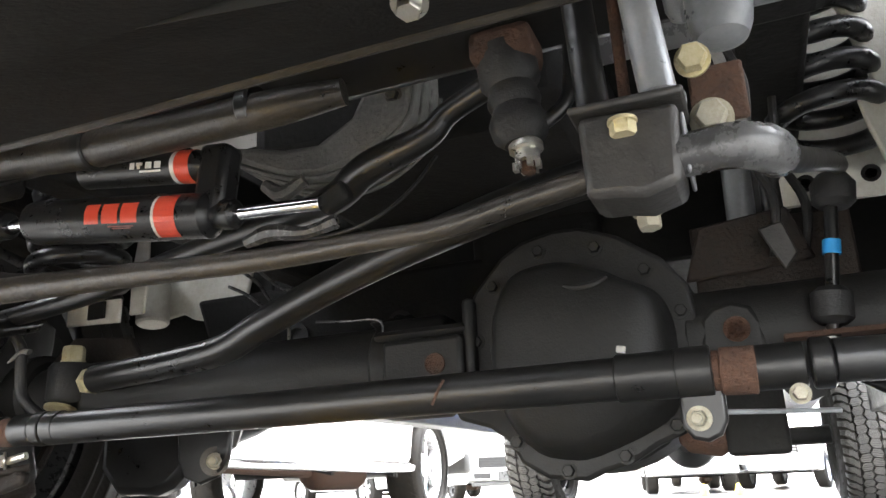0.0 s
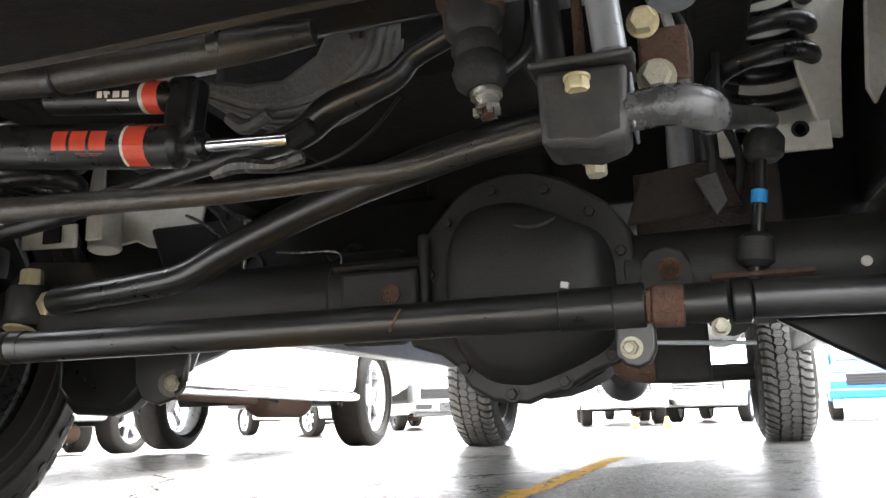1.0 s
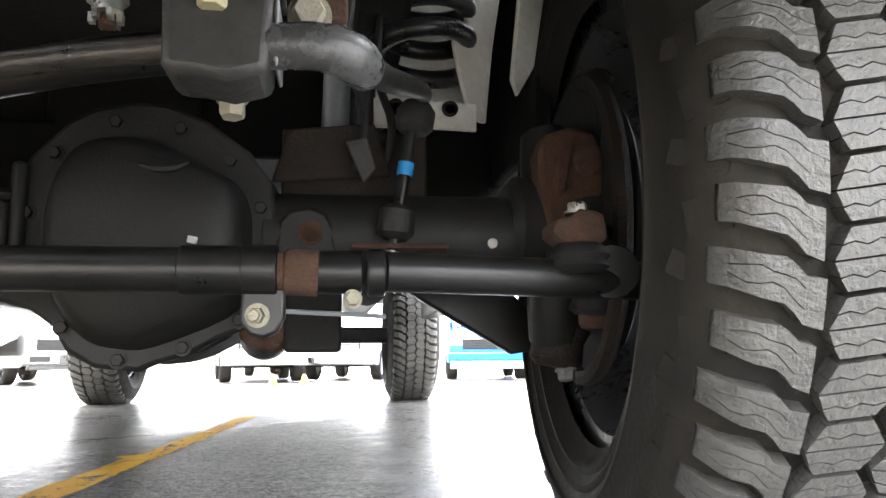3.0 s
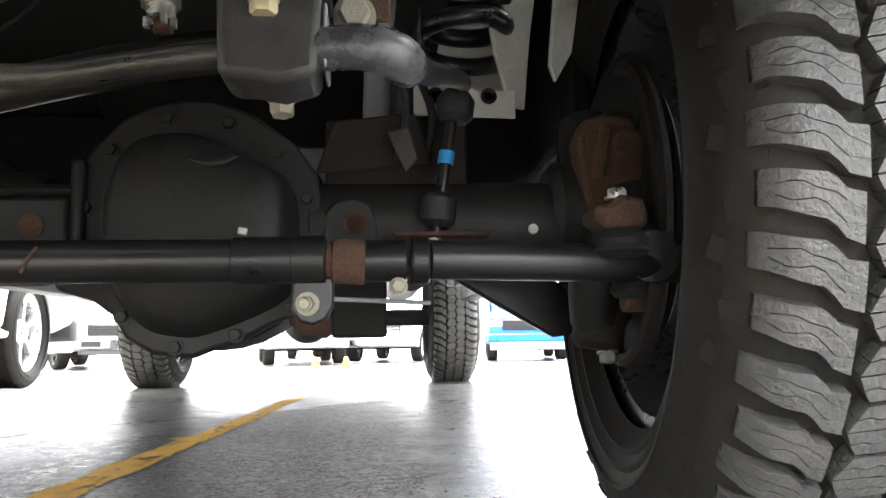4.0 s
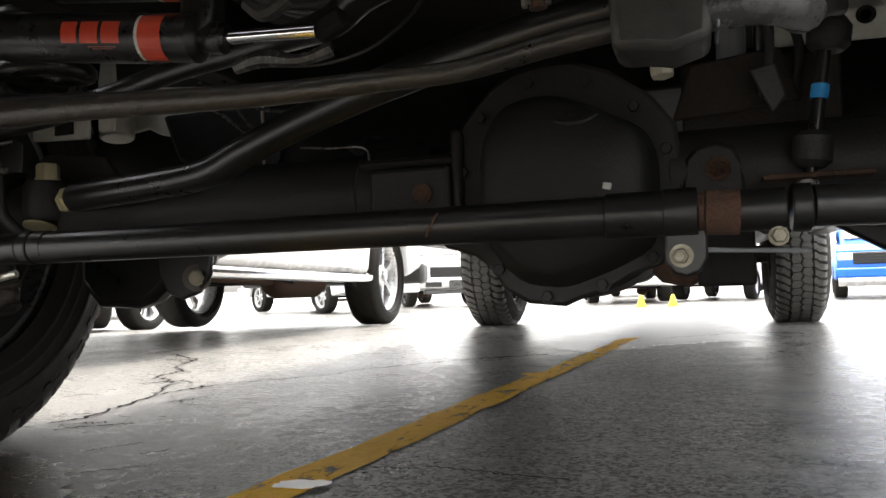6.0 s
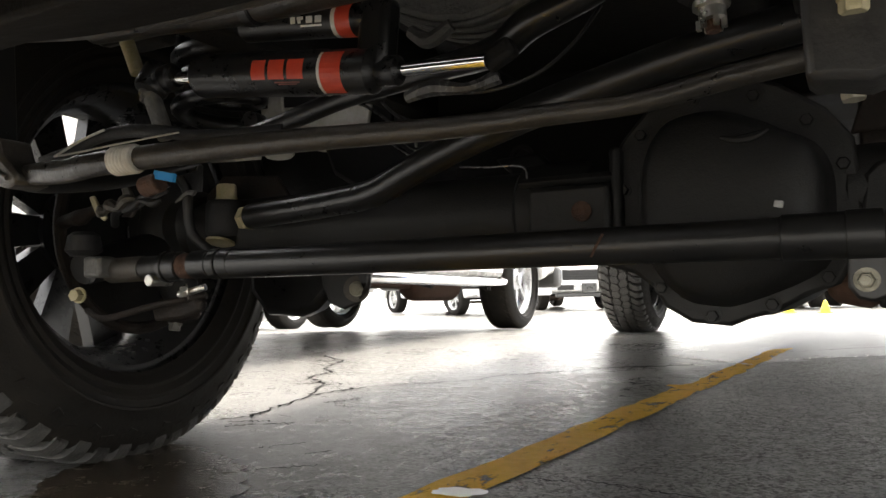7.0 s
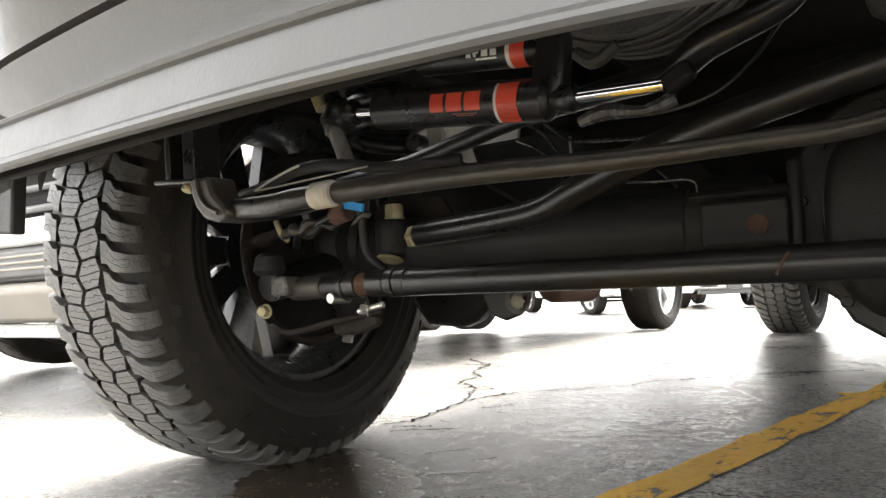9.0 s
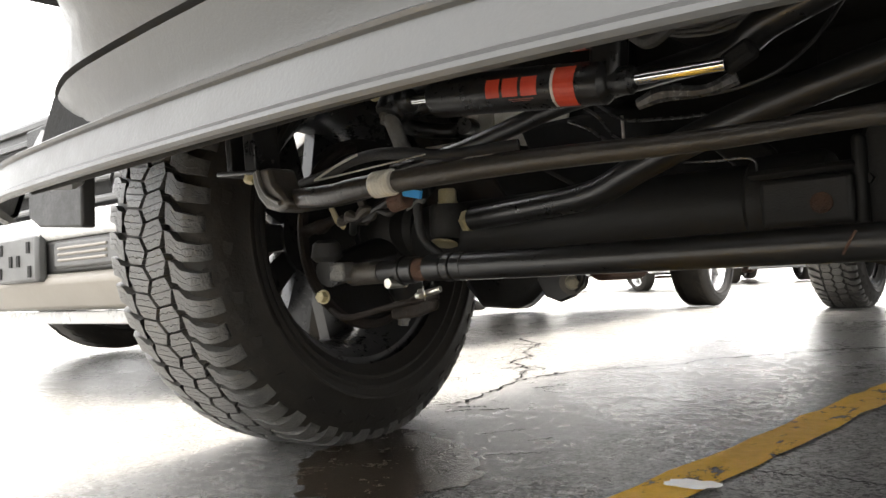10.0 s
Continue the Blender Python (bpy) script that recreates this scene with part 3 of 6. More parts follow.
# brackets on the axle beside the cover
bm = B()
plate(bm, [(0.346, 0.335), (0.350, 0.384), (0.362, 0.396), (0.382, 0.401), (0.400, 0.394), (0.410, 0.376), (0.410, 0.335)], xz(0.03), 0.03)
part("axle_ear", bm, CAST, axle, bevel=0.005)
bm = B()
lathe(bm, [(0.013, 0), (0.013, 0.003), (0.009, 0.0)], (0.384, -0.001, 0.371), (0, -1, 0), 20)
part("rusty_hole", bm, RUST, axle, "rusty round hole")
bm = B()
box(bm, (0.16, 0.10, 0.15), Matrix.Translation((0.43, 0.09, 0.42)))
plate(bm, [(0.34, 0.43), (0.36, 0.49), (0.45, 0.50), (0.47, 0.44)], xz(0.03), 0.006)
part("spring_perch", bm, BROWN, axle, "rusty dark spring perch", bevel=0.006)
bm = B()
box(bm, (0.058, 0.06, 0.075), Matrix.Translation((0.388, 0.03, 0.287)))
part("skid_bracket", bm, DULL, axle, bevel=0.004)
bm = B()
lathe(bm, [(0.014, 0), (0.02, 0.01), (0.019, 0.04), (0.01, 0.05)], (0.318, 0.03, 0.276), (0.9, -0.3, -0.2), 20)
part("lower_bushing", bm, RUSTDARK, axle, "rusty bushing")

# tie rod with clamps and rusty threads
TY, TZ = -0.14, 0.316
bm = B()
cyl(bm, (-0.362, TY, TZ - 0.001), (0.285, TY, TZ), 0.0185, 28)
tie = part("tie_rod", bm, BLACK, truck, "black steel tie rod with rusty thread ends")
for x0, x1, r in ((0.283, 0.335, 0.0205), (-0.378, -0.358, 0.0195), (-0.395, -0.380, 0.020), (-0.43, -0.397, 0.0185)):
    bm = B()
    cyl(bm, (x0, TY, TZ), (x1, TY, TZ), r, 28, 0.06)
    part("sleeve", bm, BLACK, tie)
bm = B()
cyl(bm, (0.333, TY, TZ), (0.362, TY, TZ), 0.0215, 28, 0.05)
part("clamp_band", bm, BLACK, tie)
bm = B()
cyl(bm, (0.362, TY, TZ - 0.001), (0.368, TY, TZ - 0.001), 0.0175, 24, 0.05)
cyl(bm, (0.368, TY, TZ - 0.001), (0.396, TY, TZ - 0.002), 0.0198, 24, 0.05)
part("rusty_thread", bm, RUST, tie, "bare rusty threaded section")
bm = B()
cyl(bm, (-0.452, TY, TZ - 0.001), (-0.430, TY, TZ - 0.001), 0.017, 24, 0.05)
part("rusty_thread", bm, RUST, tie, "bare rusty threaded section")
bm = B()
cyl(bm, (0.394, TY, TZ - 0.001), (0.432, TY, TZ - 0.001), 0.0185, 24, 0.05)
cyl(bm, (0.436, TY, TZ - 0.001), (0.452, TY, TZ - 0.001), 0.0205, 24, 0.08)
cyl(bm, (0.452, TY, TZ), (0.69, -0.12, TZ - 0.004), 0.0175, 24, 0.05)
part("tie_rod_end", bm, BLACK, tie)
bm = B()
cyl(bm, (-0.475, TY, TZ - 0.001), (-0.452, TY, TZ - 0.001), 0.0195, 24, 0.05)
cyl(bm, (-0.483, TY, TZ - 0.001), (-0.475, TY, TZ - 0.001), 0.0215, 24, 0.05)
cyl(bm, (-0.60, TY + 0.005, TZ - 0.003), (-0.483, TY, TZ - 0.001), 0.0165, 24, 0.05)
part("tie_rod_end", bm, BLACK, tie)
bm = B()
lathe(bm, [(0.0170, 0), (0.0178, 0.004), (0.0178, 0.070), (0.0168, 0.075)], (-0.600, TY + 0.004, TZ - 0.003), (1, -0.04, 0.02), 24)
part("bare_collar", bm, STRAP, tie, "scuffed bare metal collar")
# clamp tab and bolts under the rod
bm = B()
plate(bm, [(0.333, 0.305), (0.333, 0.272), (0.340, 0.262), (0.352, 0.259), (0.363, 0.264), (0.369, 0.276), (0.369, 0.305)], xz(TY + 0.006), 0.012)
tab = part("clamp_tab", bm, BLACK, tie, bevel=0.003)
bm = B()
hexhead(bm, (0.347, TY - 0.006, 0.278), (-0.05, -1, -0.05), 0.0068, 0.013, 1.5)
cyl(bm, (0.346, TY - 0.016, 0.2775), (0.3455, TY - 0.026, 0.277), 0.0045, 12)
part("bolt", bm, ZINCDIRTY, tie, "bright zinc bolt")
bm = B()
hexhead(bm, (0.424, TY - 0.016, 0.291), (0, -1, 0), 0.0062, 0.013, 1.3)
part("bolt", bm, ZINCDIRTY, tie, "yellow zinc bolt")
bm = B()
cyl(bm, (0.360, TY + 0.01, 0.283), (0.455, TY + 0.04, 0.280), 0.0022, 8)
part("grease_line", bm, GREYTUBE, tie)
bm = B()
cyl(bm, (-0.498, TY - 0.018, 0.297), (-0.498, TY + 0.02, 0.297), 0.008, 16)
part("bolt", bm, STEEL, tie, "bright round bolt end")
bm = B()
cyl(bm, (-0.440, TY - 0.018, 0.277), (-0.400, TY - 0.01, 0.286), 0.0045, 12)
hexhead(bm, (-0.425, TY - 0.016, 0.281), (-0.7, -0.7, -0.1), 0.008, 0.010, 1.3)
part("bolt", bm, STEEL, tie, "bright zinc bolt")
bm = B()
tube(bm, [(0.116, TY - 0.018, 0.305), (0.123, TY - 0.0187, 0.318), (0.128, TY - 0.017, 0.327)], 0.0016, n=6)
part("paint_mark", bm, RUSTDARK, tie)

# sway bar at the front with its two bushing brackets
bm = B()
tube(bm, [(-0.44, -0.37, 0.408, 0.0105), (-0.40, -0.382, 0.404, 0.0115), (-0.34, -0.388, 0.401, 0.0122), (-0.273, -0.387, 0.404, 0.0118), (-0.10, -0.365, 0.406, 0.0105), (0.06, -0.36, 0.400, 0.0088), (0.16, -0.365, 0.398, 0.0078), (0.22, -0.37, 0.397, 0.0075), (0.27, -0.375, 0.403, 0.0076), (0.32, -0.385, 0.406, 0.0076)], steps=6)
sway = part("sway_bar", bm, BAR, truck, "dusty dark steel sway bar")
bm = B()
tube(bm, [(0.372, -0.385, 0.410, 0.0125), (0.395, -0.386, 0.411, 0.0132), (0.411, -0.380, 0.411, 0.0138), (0.421, -0.366, 0.411, 0.0138), (0.424, -0.352, 0.412, 0.0125), (0.425, -0.343, 0.413, 0.008)], steps=6, n=18)
part("bar_arm", bm, DARKTUBE, sway, "grey painted bent bar arm")
bm = B()
tube(bm, [(0.423, -0.352, 0.413, 0.0095), (0.432, -0.31, 0.428, 0.0098), (0.445, -0.25, 0.446, 0.0098), (0.468, -0.15, 0.480, 0.0098), (0.492, -0.06, 0.508, 0.0095), (0.500, -0.02, 0.518, 0.009)], steps=6, n=14)
part("bar_arm", bm, BLACK, sway)
bm = B()
tube(bm, [(-0.44, -0.372, 0.409, 0.011), (-0.47, -0.35, 0.408, 0.0125), (-0.49, -0.30, 0.412, 0.0125), (-0.505, -0.2, 0.43, 0.0125), (-0.52, -0.06, 0.47, 0.012)], steps=6, n=16)
part("bar_arm", bm, BLACK, sway)
bm = B()
lathe(bm, [(0.0118, -0.001)] + [(0.0142 if k % 4 in (1, 2) else 0.0133, 0.00115 * k) for k in range(24)] + [(0.0118, 0.0285)], (-0.270, -0.388, 0.4035), (1, 0.02, 0.01), 24)
part("tape_band", bm, GREYPLATE, sway, "pale band of wound tape")
# right bushing block
bm = B()
outline = [(0.317, 0.442), (0.3185, 0.394), (0.322, 0.3895), (0.336, 0.389), (0.352, 0.386), (0.362, 0.389), (0.373, 0.392), (0.3755, 0.440)]
plate(bm, outline, xz(-0.352), 0.046)
block = part("bushing_bracket", bm, BLOCKGREY, truck, "black sway bar bushing bracket with yellow nut", bevel=0.005)
bm = B()
box(bm, (0.067, 0.050, 0.005), Matrix.Translation((0.346, -0.376, 0.4455)))
part("flange_plate", bm, BLOCKGREY, block, bevel=0.002)
bm = B()
box(bm, (0.0025, 0.040, 0.036), Matrix.Translation((0.3765, -0.374, 0.416)))
part("side_strap", bm, GREYTUBE, block, bevel=0.0015)
bm = B()
hexhead(bm, (0.344, -0.4000, 0.4325), (0, -0.05, -1), 0.0078, 0.0095, 1.12)
part("nut", bm, ZINC, block, "yellow zinc nut")
bm = B()
cyl(bm, (0.365, -0.372, 0.448), (0.352, -0.36, 0.60), 0.0115, 20)
lathe(bm, [(0.015, 0), (0.015, 0.006), (0.0117, 0.009)], (0.365, -0.372, 0.449), (0, 0, 1), 20)
part("spacer_tube", bm, GREYTUBE, block, "grey painted spacer tube")
bm = B()
cyl(bm, (0.324, -0.366, 0.448), (0.315, -0.355, 0.60), 0.0105, 20)
part("spacer_tube", bm, BLACK, block)
bm = B()
cyl(bm, (0.343, -0.36, 0.452), (0.341, -0.355, 0.60), 0.004, 10)
part("stud", bm, RUST, block, "rusty threaded stud")
bm = B()
hexhead(bm, (0.392, -0.345, 0.447), (0, -1, -0.1), 0.010, 0.014, 1.35)
part("bolt", bm, ZINCDIRTY, block, "large bright bolt head")
bm = B()
hexhead(bm, (0.386, -0.345, 0.490), (0, -1, -0.2), 0.0095, 0.014, 1.2)
part("bolt", bm, ZINC, block, "yellow zinc bolt head")
bm = B()
box(bm, (0.034, 0.006, 0.040), Matrix.Translation((0.398, -0.336, 0.468)))
part("back_plate", bm, RUSTDARK, block, "rusty flat plate", bevel=0.002)
bm = B()
hexhead(bm, (0.342, -0.30, 0.410), (0.05, -0.1, -1), 0.0085, 0.014, 1.2)
part("nut", bm, ZINCDIRTY, block, "dirty zinc lower nut")
# left bushing bracket
bm = B()
box(bm, (0.085, 0.05, 0.006), Matrix.Translation((-0.512, -0.375, 0.446)) @ Matrix.Rotation(0.08, 4, "Y"))
lbr = part("bushing_bracket", bm, BLACK, truck, "black sway bar bushing bracket with yellow nut", bevel=0.002)
bm = B()
plate(bm, [(-0.474, 0.444), (-0.438, 0.444), (-0.430, 0.424), (-0.414, 0.411), (-0.402, 0.400), (-0.406, 0.392), (-0.424, 0.389), (-0.446, 0.395), (-0.462, 0.409), (-0.471, 0.426)], xz(-0.362), 0.040)
part("strap", bm, STRAP, lbr, "scuffed dark metal strap", bevel=0.010)
bm = B()
tube(bm, [(-0.458, -0.403, 0.442), (-0.452, -0.403, 0.424), (-0.438, -0.403, 0.409), (-0.416, -0.403, 0.399)], 0.003, n=8)
part("strap_ridge", bm, STRAP, lbr)
bm = B()
hexhead(bm, (-0.489, -0.392, 0.441), (0, -0.4, -1), 0.007, 0.010, 1.1)
part("nut", bm, ZINC, lbr, "yellow zinc nut")
for x, t in ((-0.546, 0.010), (-0.500, 0.022)):
    bm = B()
    box(bm, (t, 0.04, 0.17), Matrix.Translation((x - 0.006, -0.365, 0.532)) @ Matrix.Rotation(-0.06, 4, "Y"))
    part("bracket_leg", bm, BLACK, lbr, bevel=0.002)
bm = B()
cyl(bm, (-0.512, -0.36, 0.452), (-0.516, -0.355, 0.60), 0.004, 10)
part("stud", bm, RUST, lbr, "rusty threaded stud")

# track bar, bent
bm = B()
tube(bm, [(-0.432, -0.03, 0.389), (-0.36, -0.038, 0.392), (-0.28, -0.045, 0.396), (-0.20, -0.055, 0.403), (-0.135, -0.068, 0.424), (-0.05, -0.085, 0.448), (0.05, -0.11, 0.468), (0.14, -0.13, 0.482), (0.22, -0.15, 0.491), (0.32, -0.17, 0.498)], 0.0185, n=20, steps=6)
track = part("track_bar", bm, BLACK, truck, "bent black steel track bar with brass end")
bm = B()
lathe(bm, [(0.011, 0), (0.017, 0.002), (0.0185, 0.012), (0.012, 0.02)], (-0.452, -0.028, 0.387), (1, -0.05, 0.02), 6)
part("end_nut", bm, ZINC, track, "yellow zinc end nut")
bm = B()
lathe(bm, [(0.030, 0), (0.034, 0.006), (0.034, 0.05), (0.030, 0.056)], (-0.515, 0.008, 0.365), (0.02, 0, 1), 28)
mount = part("track_bar_joint", bm, RUBBERPART, truck, "black round joint housing with yellow bolt")
bm = B()
lathe(bm, [(0.022, 0), (0.022, 0.004), (0.014, 0.006)], (-0.512, -0.01, 0.358), (0.02, -0.3, -1), 24)
part("bright_ring", bm, ZINC, mount, "pale metal ring")
bm = B()
hexhead(bm, (-0.515, 0.006, 0.421), (0, 0, 1), 0.016, 0.026, 1.05)
part("bolt", bm, ZINC, mount, "tall yellow zinc bolt head")
bm = B()
plate(bm, [(-0.60, 0.34), (-0.60, 0.44), (-0.56, 0.47), (-0.45, 0.46), (-0.42, 0.42), (-0.43, 0.34)], xz(0.055), 0.01)
part("axle_bracket", bm, BROWN, axle, "rusty dark bracket", bevel=0.003)

# steering damper with its reservoir
SA, SB = Vector((-0.288, -0.262, 0.518)), Vector((-0.070, -0.255, 0.4915))
SD = (SB - SA).normalized()
bm = B()
L = (SB - SA).length
lathe(bm, [(0.016, -0.002), (0.0225, 0.0), (0.0235, 0.006), (0.0235, L - 0.05), (0.0225, L - 0.046), (0.0225, L + 0.004), (0.018, L + 0.009), (0.013, L + 0.011), (0.013, L + 0.018), (0.0145, L + 0.020), (0.0145, L + 0.032), (0.010, L + 0.036)], SA, SD, 40)
damper = part("steering_damper", bm, SHOCK, truck, "black steering damper with red markings and chrome rod")
bm = B()
cyl(bm, SB + SD * 0.03, (0.053, -0.25, 0.4835), 0.0065, 20, 0.05)
part("piston_rod", bm, CHROME, damper, "polished chrome rod")
bm = B()
cyl(bm, (-0.345, -0.262, 0.5235), SA + SD * 0.004, 0.0075, 20, 0.05)
part("piston_rod", bm, CHROME, damper, "polished chrome rod")
bm = B()
lathe(bm, [(0.017, 0), (0.019, 0.004), (0.019, 0.03), (0.017, 0.034)], (-0.362, -0.272, 0.509), (0.15, 0.5, 1), 24)
lathe(bm, [(0.014, 0), (0.016, 0.004), (0.016, 0.024), (0.012, 0.028)], (-0.357, -0.262, 0.524), (1, 0, 0), 24)
part("rod_eye", bm, SHOCK, damper)
bm = B()
cyl(bm, (-0.385, -0.268, 0.535), (-0.412, -0.27, 0.595), 0.0085, 16)
part("mount_bolt", bm, ZINC, damper, "dirty yellow mounting bolt")
bm = B()
hexhead(bm, (-0.368, -0.268, 0.510), (0.2, -0.3, -1), 0.009, 0.012, 1.2)
cyl(bm, (-0.364, -0.268, 0.508), (-0.345, -0.262, 0.455), 0.010, 12)
part("mount_nut", bm, ALU, damper, "bright mounting nut")


def wrap(bm, a0, a1, s0, s1, r, cells=None, n=10):
    """A thin printed patch on the damper's body: angles about its axis, lengths along it."""
    m = Matrix.Translation(SA) @ basis(SD)
    for k in range(n):
        f0, f1 = a0 + (a1 - a0) * k / n, a0 + (a1 - a0) * (k + 1) / n
        bm.faces.new([bm.verts.new(m @ Vector((r * math.cos(f), r * math.sin(f), h))) for f, h in ((f0, s0), (f1, s0), (f1, s1), (f0, s1))])


mm = (Matrix.Translation(SA) @ basis(SD)).inverted()
toward = mm.to_3x3() @ Vector((0.35, -0.9, -0.25))
FACE = math.atan2(toward.y, toward.x)
UP = 1 if (mm.to_3x3() @ Vector((0, 0, 1))).cross(Vector((math.cos(FACE), math.sin(FACE), 0))).z < 0 else -1


def print_bars(cells, mat, name, label, r=0.0238):
    bm = B()
    for s0, s1, h0, h1 in cells:
        wrap(bm, FACE + UP * h0, FACE + UP * h1, s0, s1, r)
    part(name, bm, mat, damper, label, smooth=False)


# plain blocks in place of the maker's mark
for s0, s1, h0, h1 in ((0.089, 0.107, -0.25, 0.62), (0.111, 0.131, -0.25, 0.62), (0.135, 0.155, -0.25, 0.62)):
    print_bars([(s0, s1, h0, h1)], RED, "red_mark", "plain red printed block")
for s0, s1, h0, h1 in ((0.118, 0.150, -0.42, -0.36), (0.122, 0.146, -0.50, -0.45)):
    print_bars([(s0, s1, h0, h1)], PRINTGREY, "small_print", "thin dark red printed bar")
print_bars([(0.1690, 0.1745, -1.1, 1.0)], WHITE, "white_stripe", "white printed stripe", 0.0232)
print_bars([(0.1745, 0.1990, -1.1, 1.0)], RED, "red_band", "red printed band", 0.0231)
bm = B()
RA, RB = Vector((-0.225, -0.262, 0.562)), Vector((-0.080, -0.255, 0.545))
RD = (RB - RA).normalized()
RL = (RB - RA).length
lathe(bm, [(0.012, 0), (0.0165, 0.003), (0.0165, RL - 0.004), (0.013, RL), (0.012, RL + 0.01)], RA, RD, 32)
res = part("reservoir", bm, SHOCK, damper, "black reservoir cylinder with red band")
bm = B()
lathe(bm, [(0.0168, 0), (0.0168, 0.017)], RA + RD * (RL - 0.021), RD, 32)
part("red_band", bm, RED, res, "red printed band")
bm = B()
lathe(bm, [(0.0167, 0), (0.0167, 0.005)], RA + RD * (RL - 0.026), RD, 32)
part("white_stripe", bm, WHITE, res, "white printed stripe")
bm = B()
m = Matrix.Translation(RA) @ basis(RD)
rt = m.inverted().to_3x3() @ Vector((0.35, -0.9, -0.25))
fa = math.atan2(rt.y, rt.x)
for s0, s1, h0, h1 in ((0.072, 0.078, -0.1, 0.3), (0.080, 0.088, 0.1, 0.3), (0.081, 0.085, -0.1, 0.1), (0.091, 0.099, -0.1, 0.3), (0.102, 0.110, -0.1, 0.3), (0.084, 0.110, -0.32, -0.2)):
    bm.faces.new([bm.verts.new(m @ Vector((0.0168 * math.cos(f), 0.0168 * math.sin(f), h))) for f, h in ((fa + UP * h0, s0), (fa + UP * h1, s0), (fa + UP * h1, s1), (fa + UP * h0, s1))])
part("white_print", bm, WHITE, res, "small white printed bars", smooth=False)
bm = B()
box(bm, (0.035, 0.03, 0.075), Matrix.Translation((-0.062, -0.252, 0.525)) @ Matrix.Rotation(0.1, 4, "Y"))
part("bridge", bm, SHOCK, damper, bevel=0.008)

# drag link, pitman arm and ball joint
bm = B()
tube(bm, [(-0.53, -0.10, 0.470, 0.013), (-0.40, -0.10, 0.483, 0.013), (-0.30, -0.10, 0.501, 0.013), (-0.20, -0.11, 0.516, 0.013), (-0.05, -0.15, 0.517, 0.014), (0.04, -0.20, 0.508, 0.015), (0.085, -0.22, 0.522, 0.016), (0.15, -0.23, 0.536, 0.013), (0.175, -0.235, 0.552, 0.011), (0.215, -0.245, 0.563, 0.011)], steps=6, n=14)
drag = part("drag_link", bm, BLACK, truck, "black steel drag link")
bm = B()
box(bm, (0.032, 0.018, 0.020), Matrix.Translation((0.062, -0.240, 0.490)) @ Matrix.Rotation(-0.45, 4, "Y"))
part("damper_clamp", bm, DULL, drag, bevel=0.005)
bm = B()
lathe(bm, [(0.015, 0.0), (0.023, 0.008), (0.025, 0.02), (0.020, 0.032), (0.023, 0.040), (0.020, 0.052), (0.026, 0.06), (0.026, 0.088), (0.02, 0.09)], (0.247, -0.257, 0.497), (-0.12, 0.02, 1), 24)
boot = part("ball_joint", bm, RUBBERPART, truck, "black ribbed ball joint boot with castle nut")
bm = B()
lathe(bm, [(0.0135, 0), (0.0145, 0.002), (0.0145, 0.006), (0.0105, 0.007), (0.0105, 0.016), (0.007, 0.017)], (0.249, -0.257, 0.497), (0.08, -0.05, -1), 12)
for k in range(6):
    a = math.pi * k / 3
    box(bm, (0.004, 0.006, 0.007), Matrix.Translation((0.249 + 0.0095 * math.cos(a), -0.257 + 0.0095 * math.sin(a), 0.478)))
part("castle_nut", bm, STEEL, boot, "bright castle nut")
bm = B()
cyl(bm, (0.250, -0.258, 0.481), (0.2505, -0.2585, 0.471), 0.006, 12)
part("stud_end", bm, RUST, boot, "rusty stud end")
bm = B()
box(bm, (0.055, 0.05, 0.03), Matrix.Translation((0.238, -0.255, 0.585)))
part("pitman_arm", bm, RUSTDARK, boot, "rusty pitman arm", bevel=0.008)
bm = B()
tube(bm, [(0.262, -0.255, 0.512, 0.007), (0.282, -0.25, 0.528, 0.006), (0.29, -0.24, 0.56, 0.008), (0.29, -0.22, 0.62, 0.010)], n=10)
part("hook_bracket", bm, BLACK, boot)

# sway bar end link with its blue tape
def end_link(x, y, z0, z1, blue):
    bm = B()
    cyl(bm, (x - 0.012, y, z0), (x + 0.012, y, z1), 0.0065, 14)
    ob = part("end_link", bm, BLACK, truck, "black sway bar end link with blue tape")
    bm = B()
    lathe(bm, [(0.012, 0), (0.019, 0.006), (0.019, 0.03), (0.012, 0.036)], (x - 0.010, y, z0 + 0.012), (0.1, 0, 1), 20)
    part("lower_bushing", bm, RUBBERPART, ob)
    bm = B()
    lathe(bm, [(0.014, 0), (0.020, 0.006), (0.021, 0.024), (0.014, 0.034)], (x + 0.010, y, z1 - 0.034), (0.1, 0, 1), 20)
    part("upper_bushing", bm, RUBBERPART, ob)
    bm = B()
    lathe(bm, [(0.0085, 0), (0.0085, 0.014)], (x - 0.012 + 0.024 * blue, y, z0 + (z1 - z0) * blue), (0.15, 0, 1), 16)
    part("blue_tape", bm, BLUE, ob, "bright blue tape ring")
    bm = B()
    hexhead(bm, (x - 0.014, y, z0 - 0.002), (-0.1, -0.2, -1), 0.008, 0.011, 1.3)
    part("nut", bm, STEEL, ob, "pale steel nut")
    return ob


end_link(0.480, -0.012, 0.352, 0.512, 0.50)
bm = B()
box(bm, (0.10, 0.05, 0.005), Matrix.Translation((0.475, 0.0, 0.356)))
part("link_tab", bm, RUSTDARK, axle, "rusty tab", bevel=0.001)


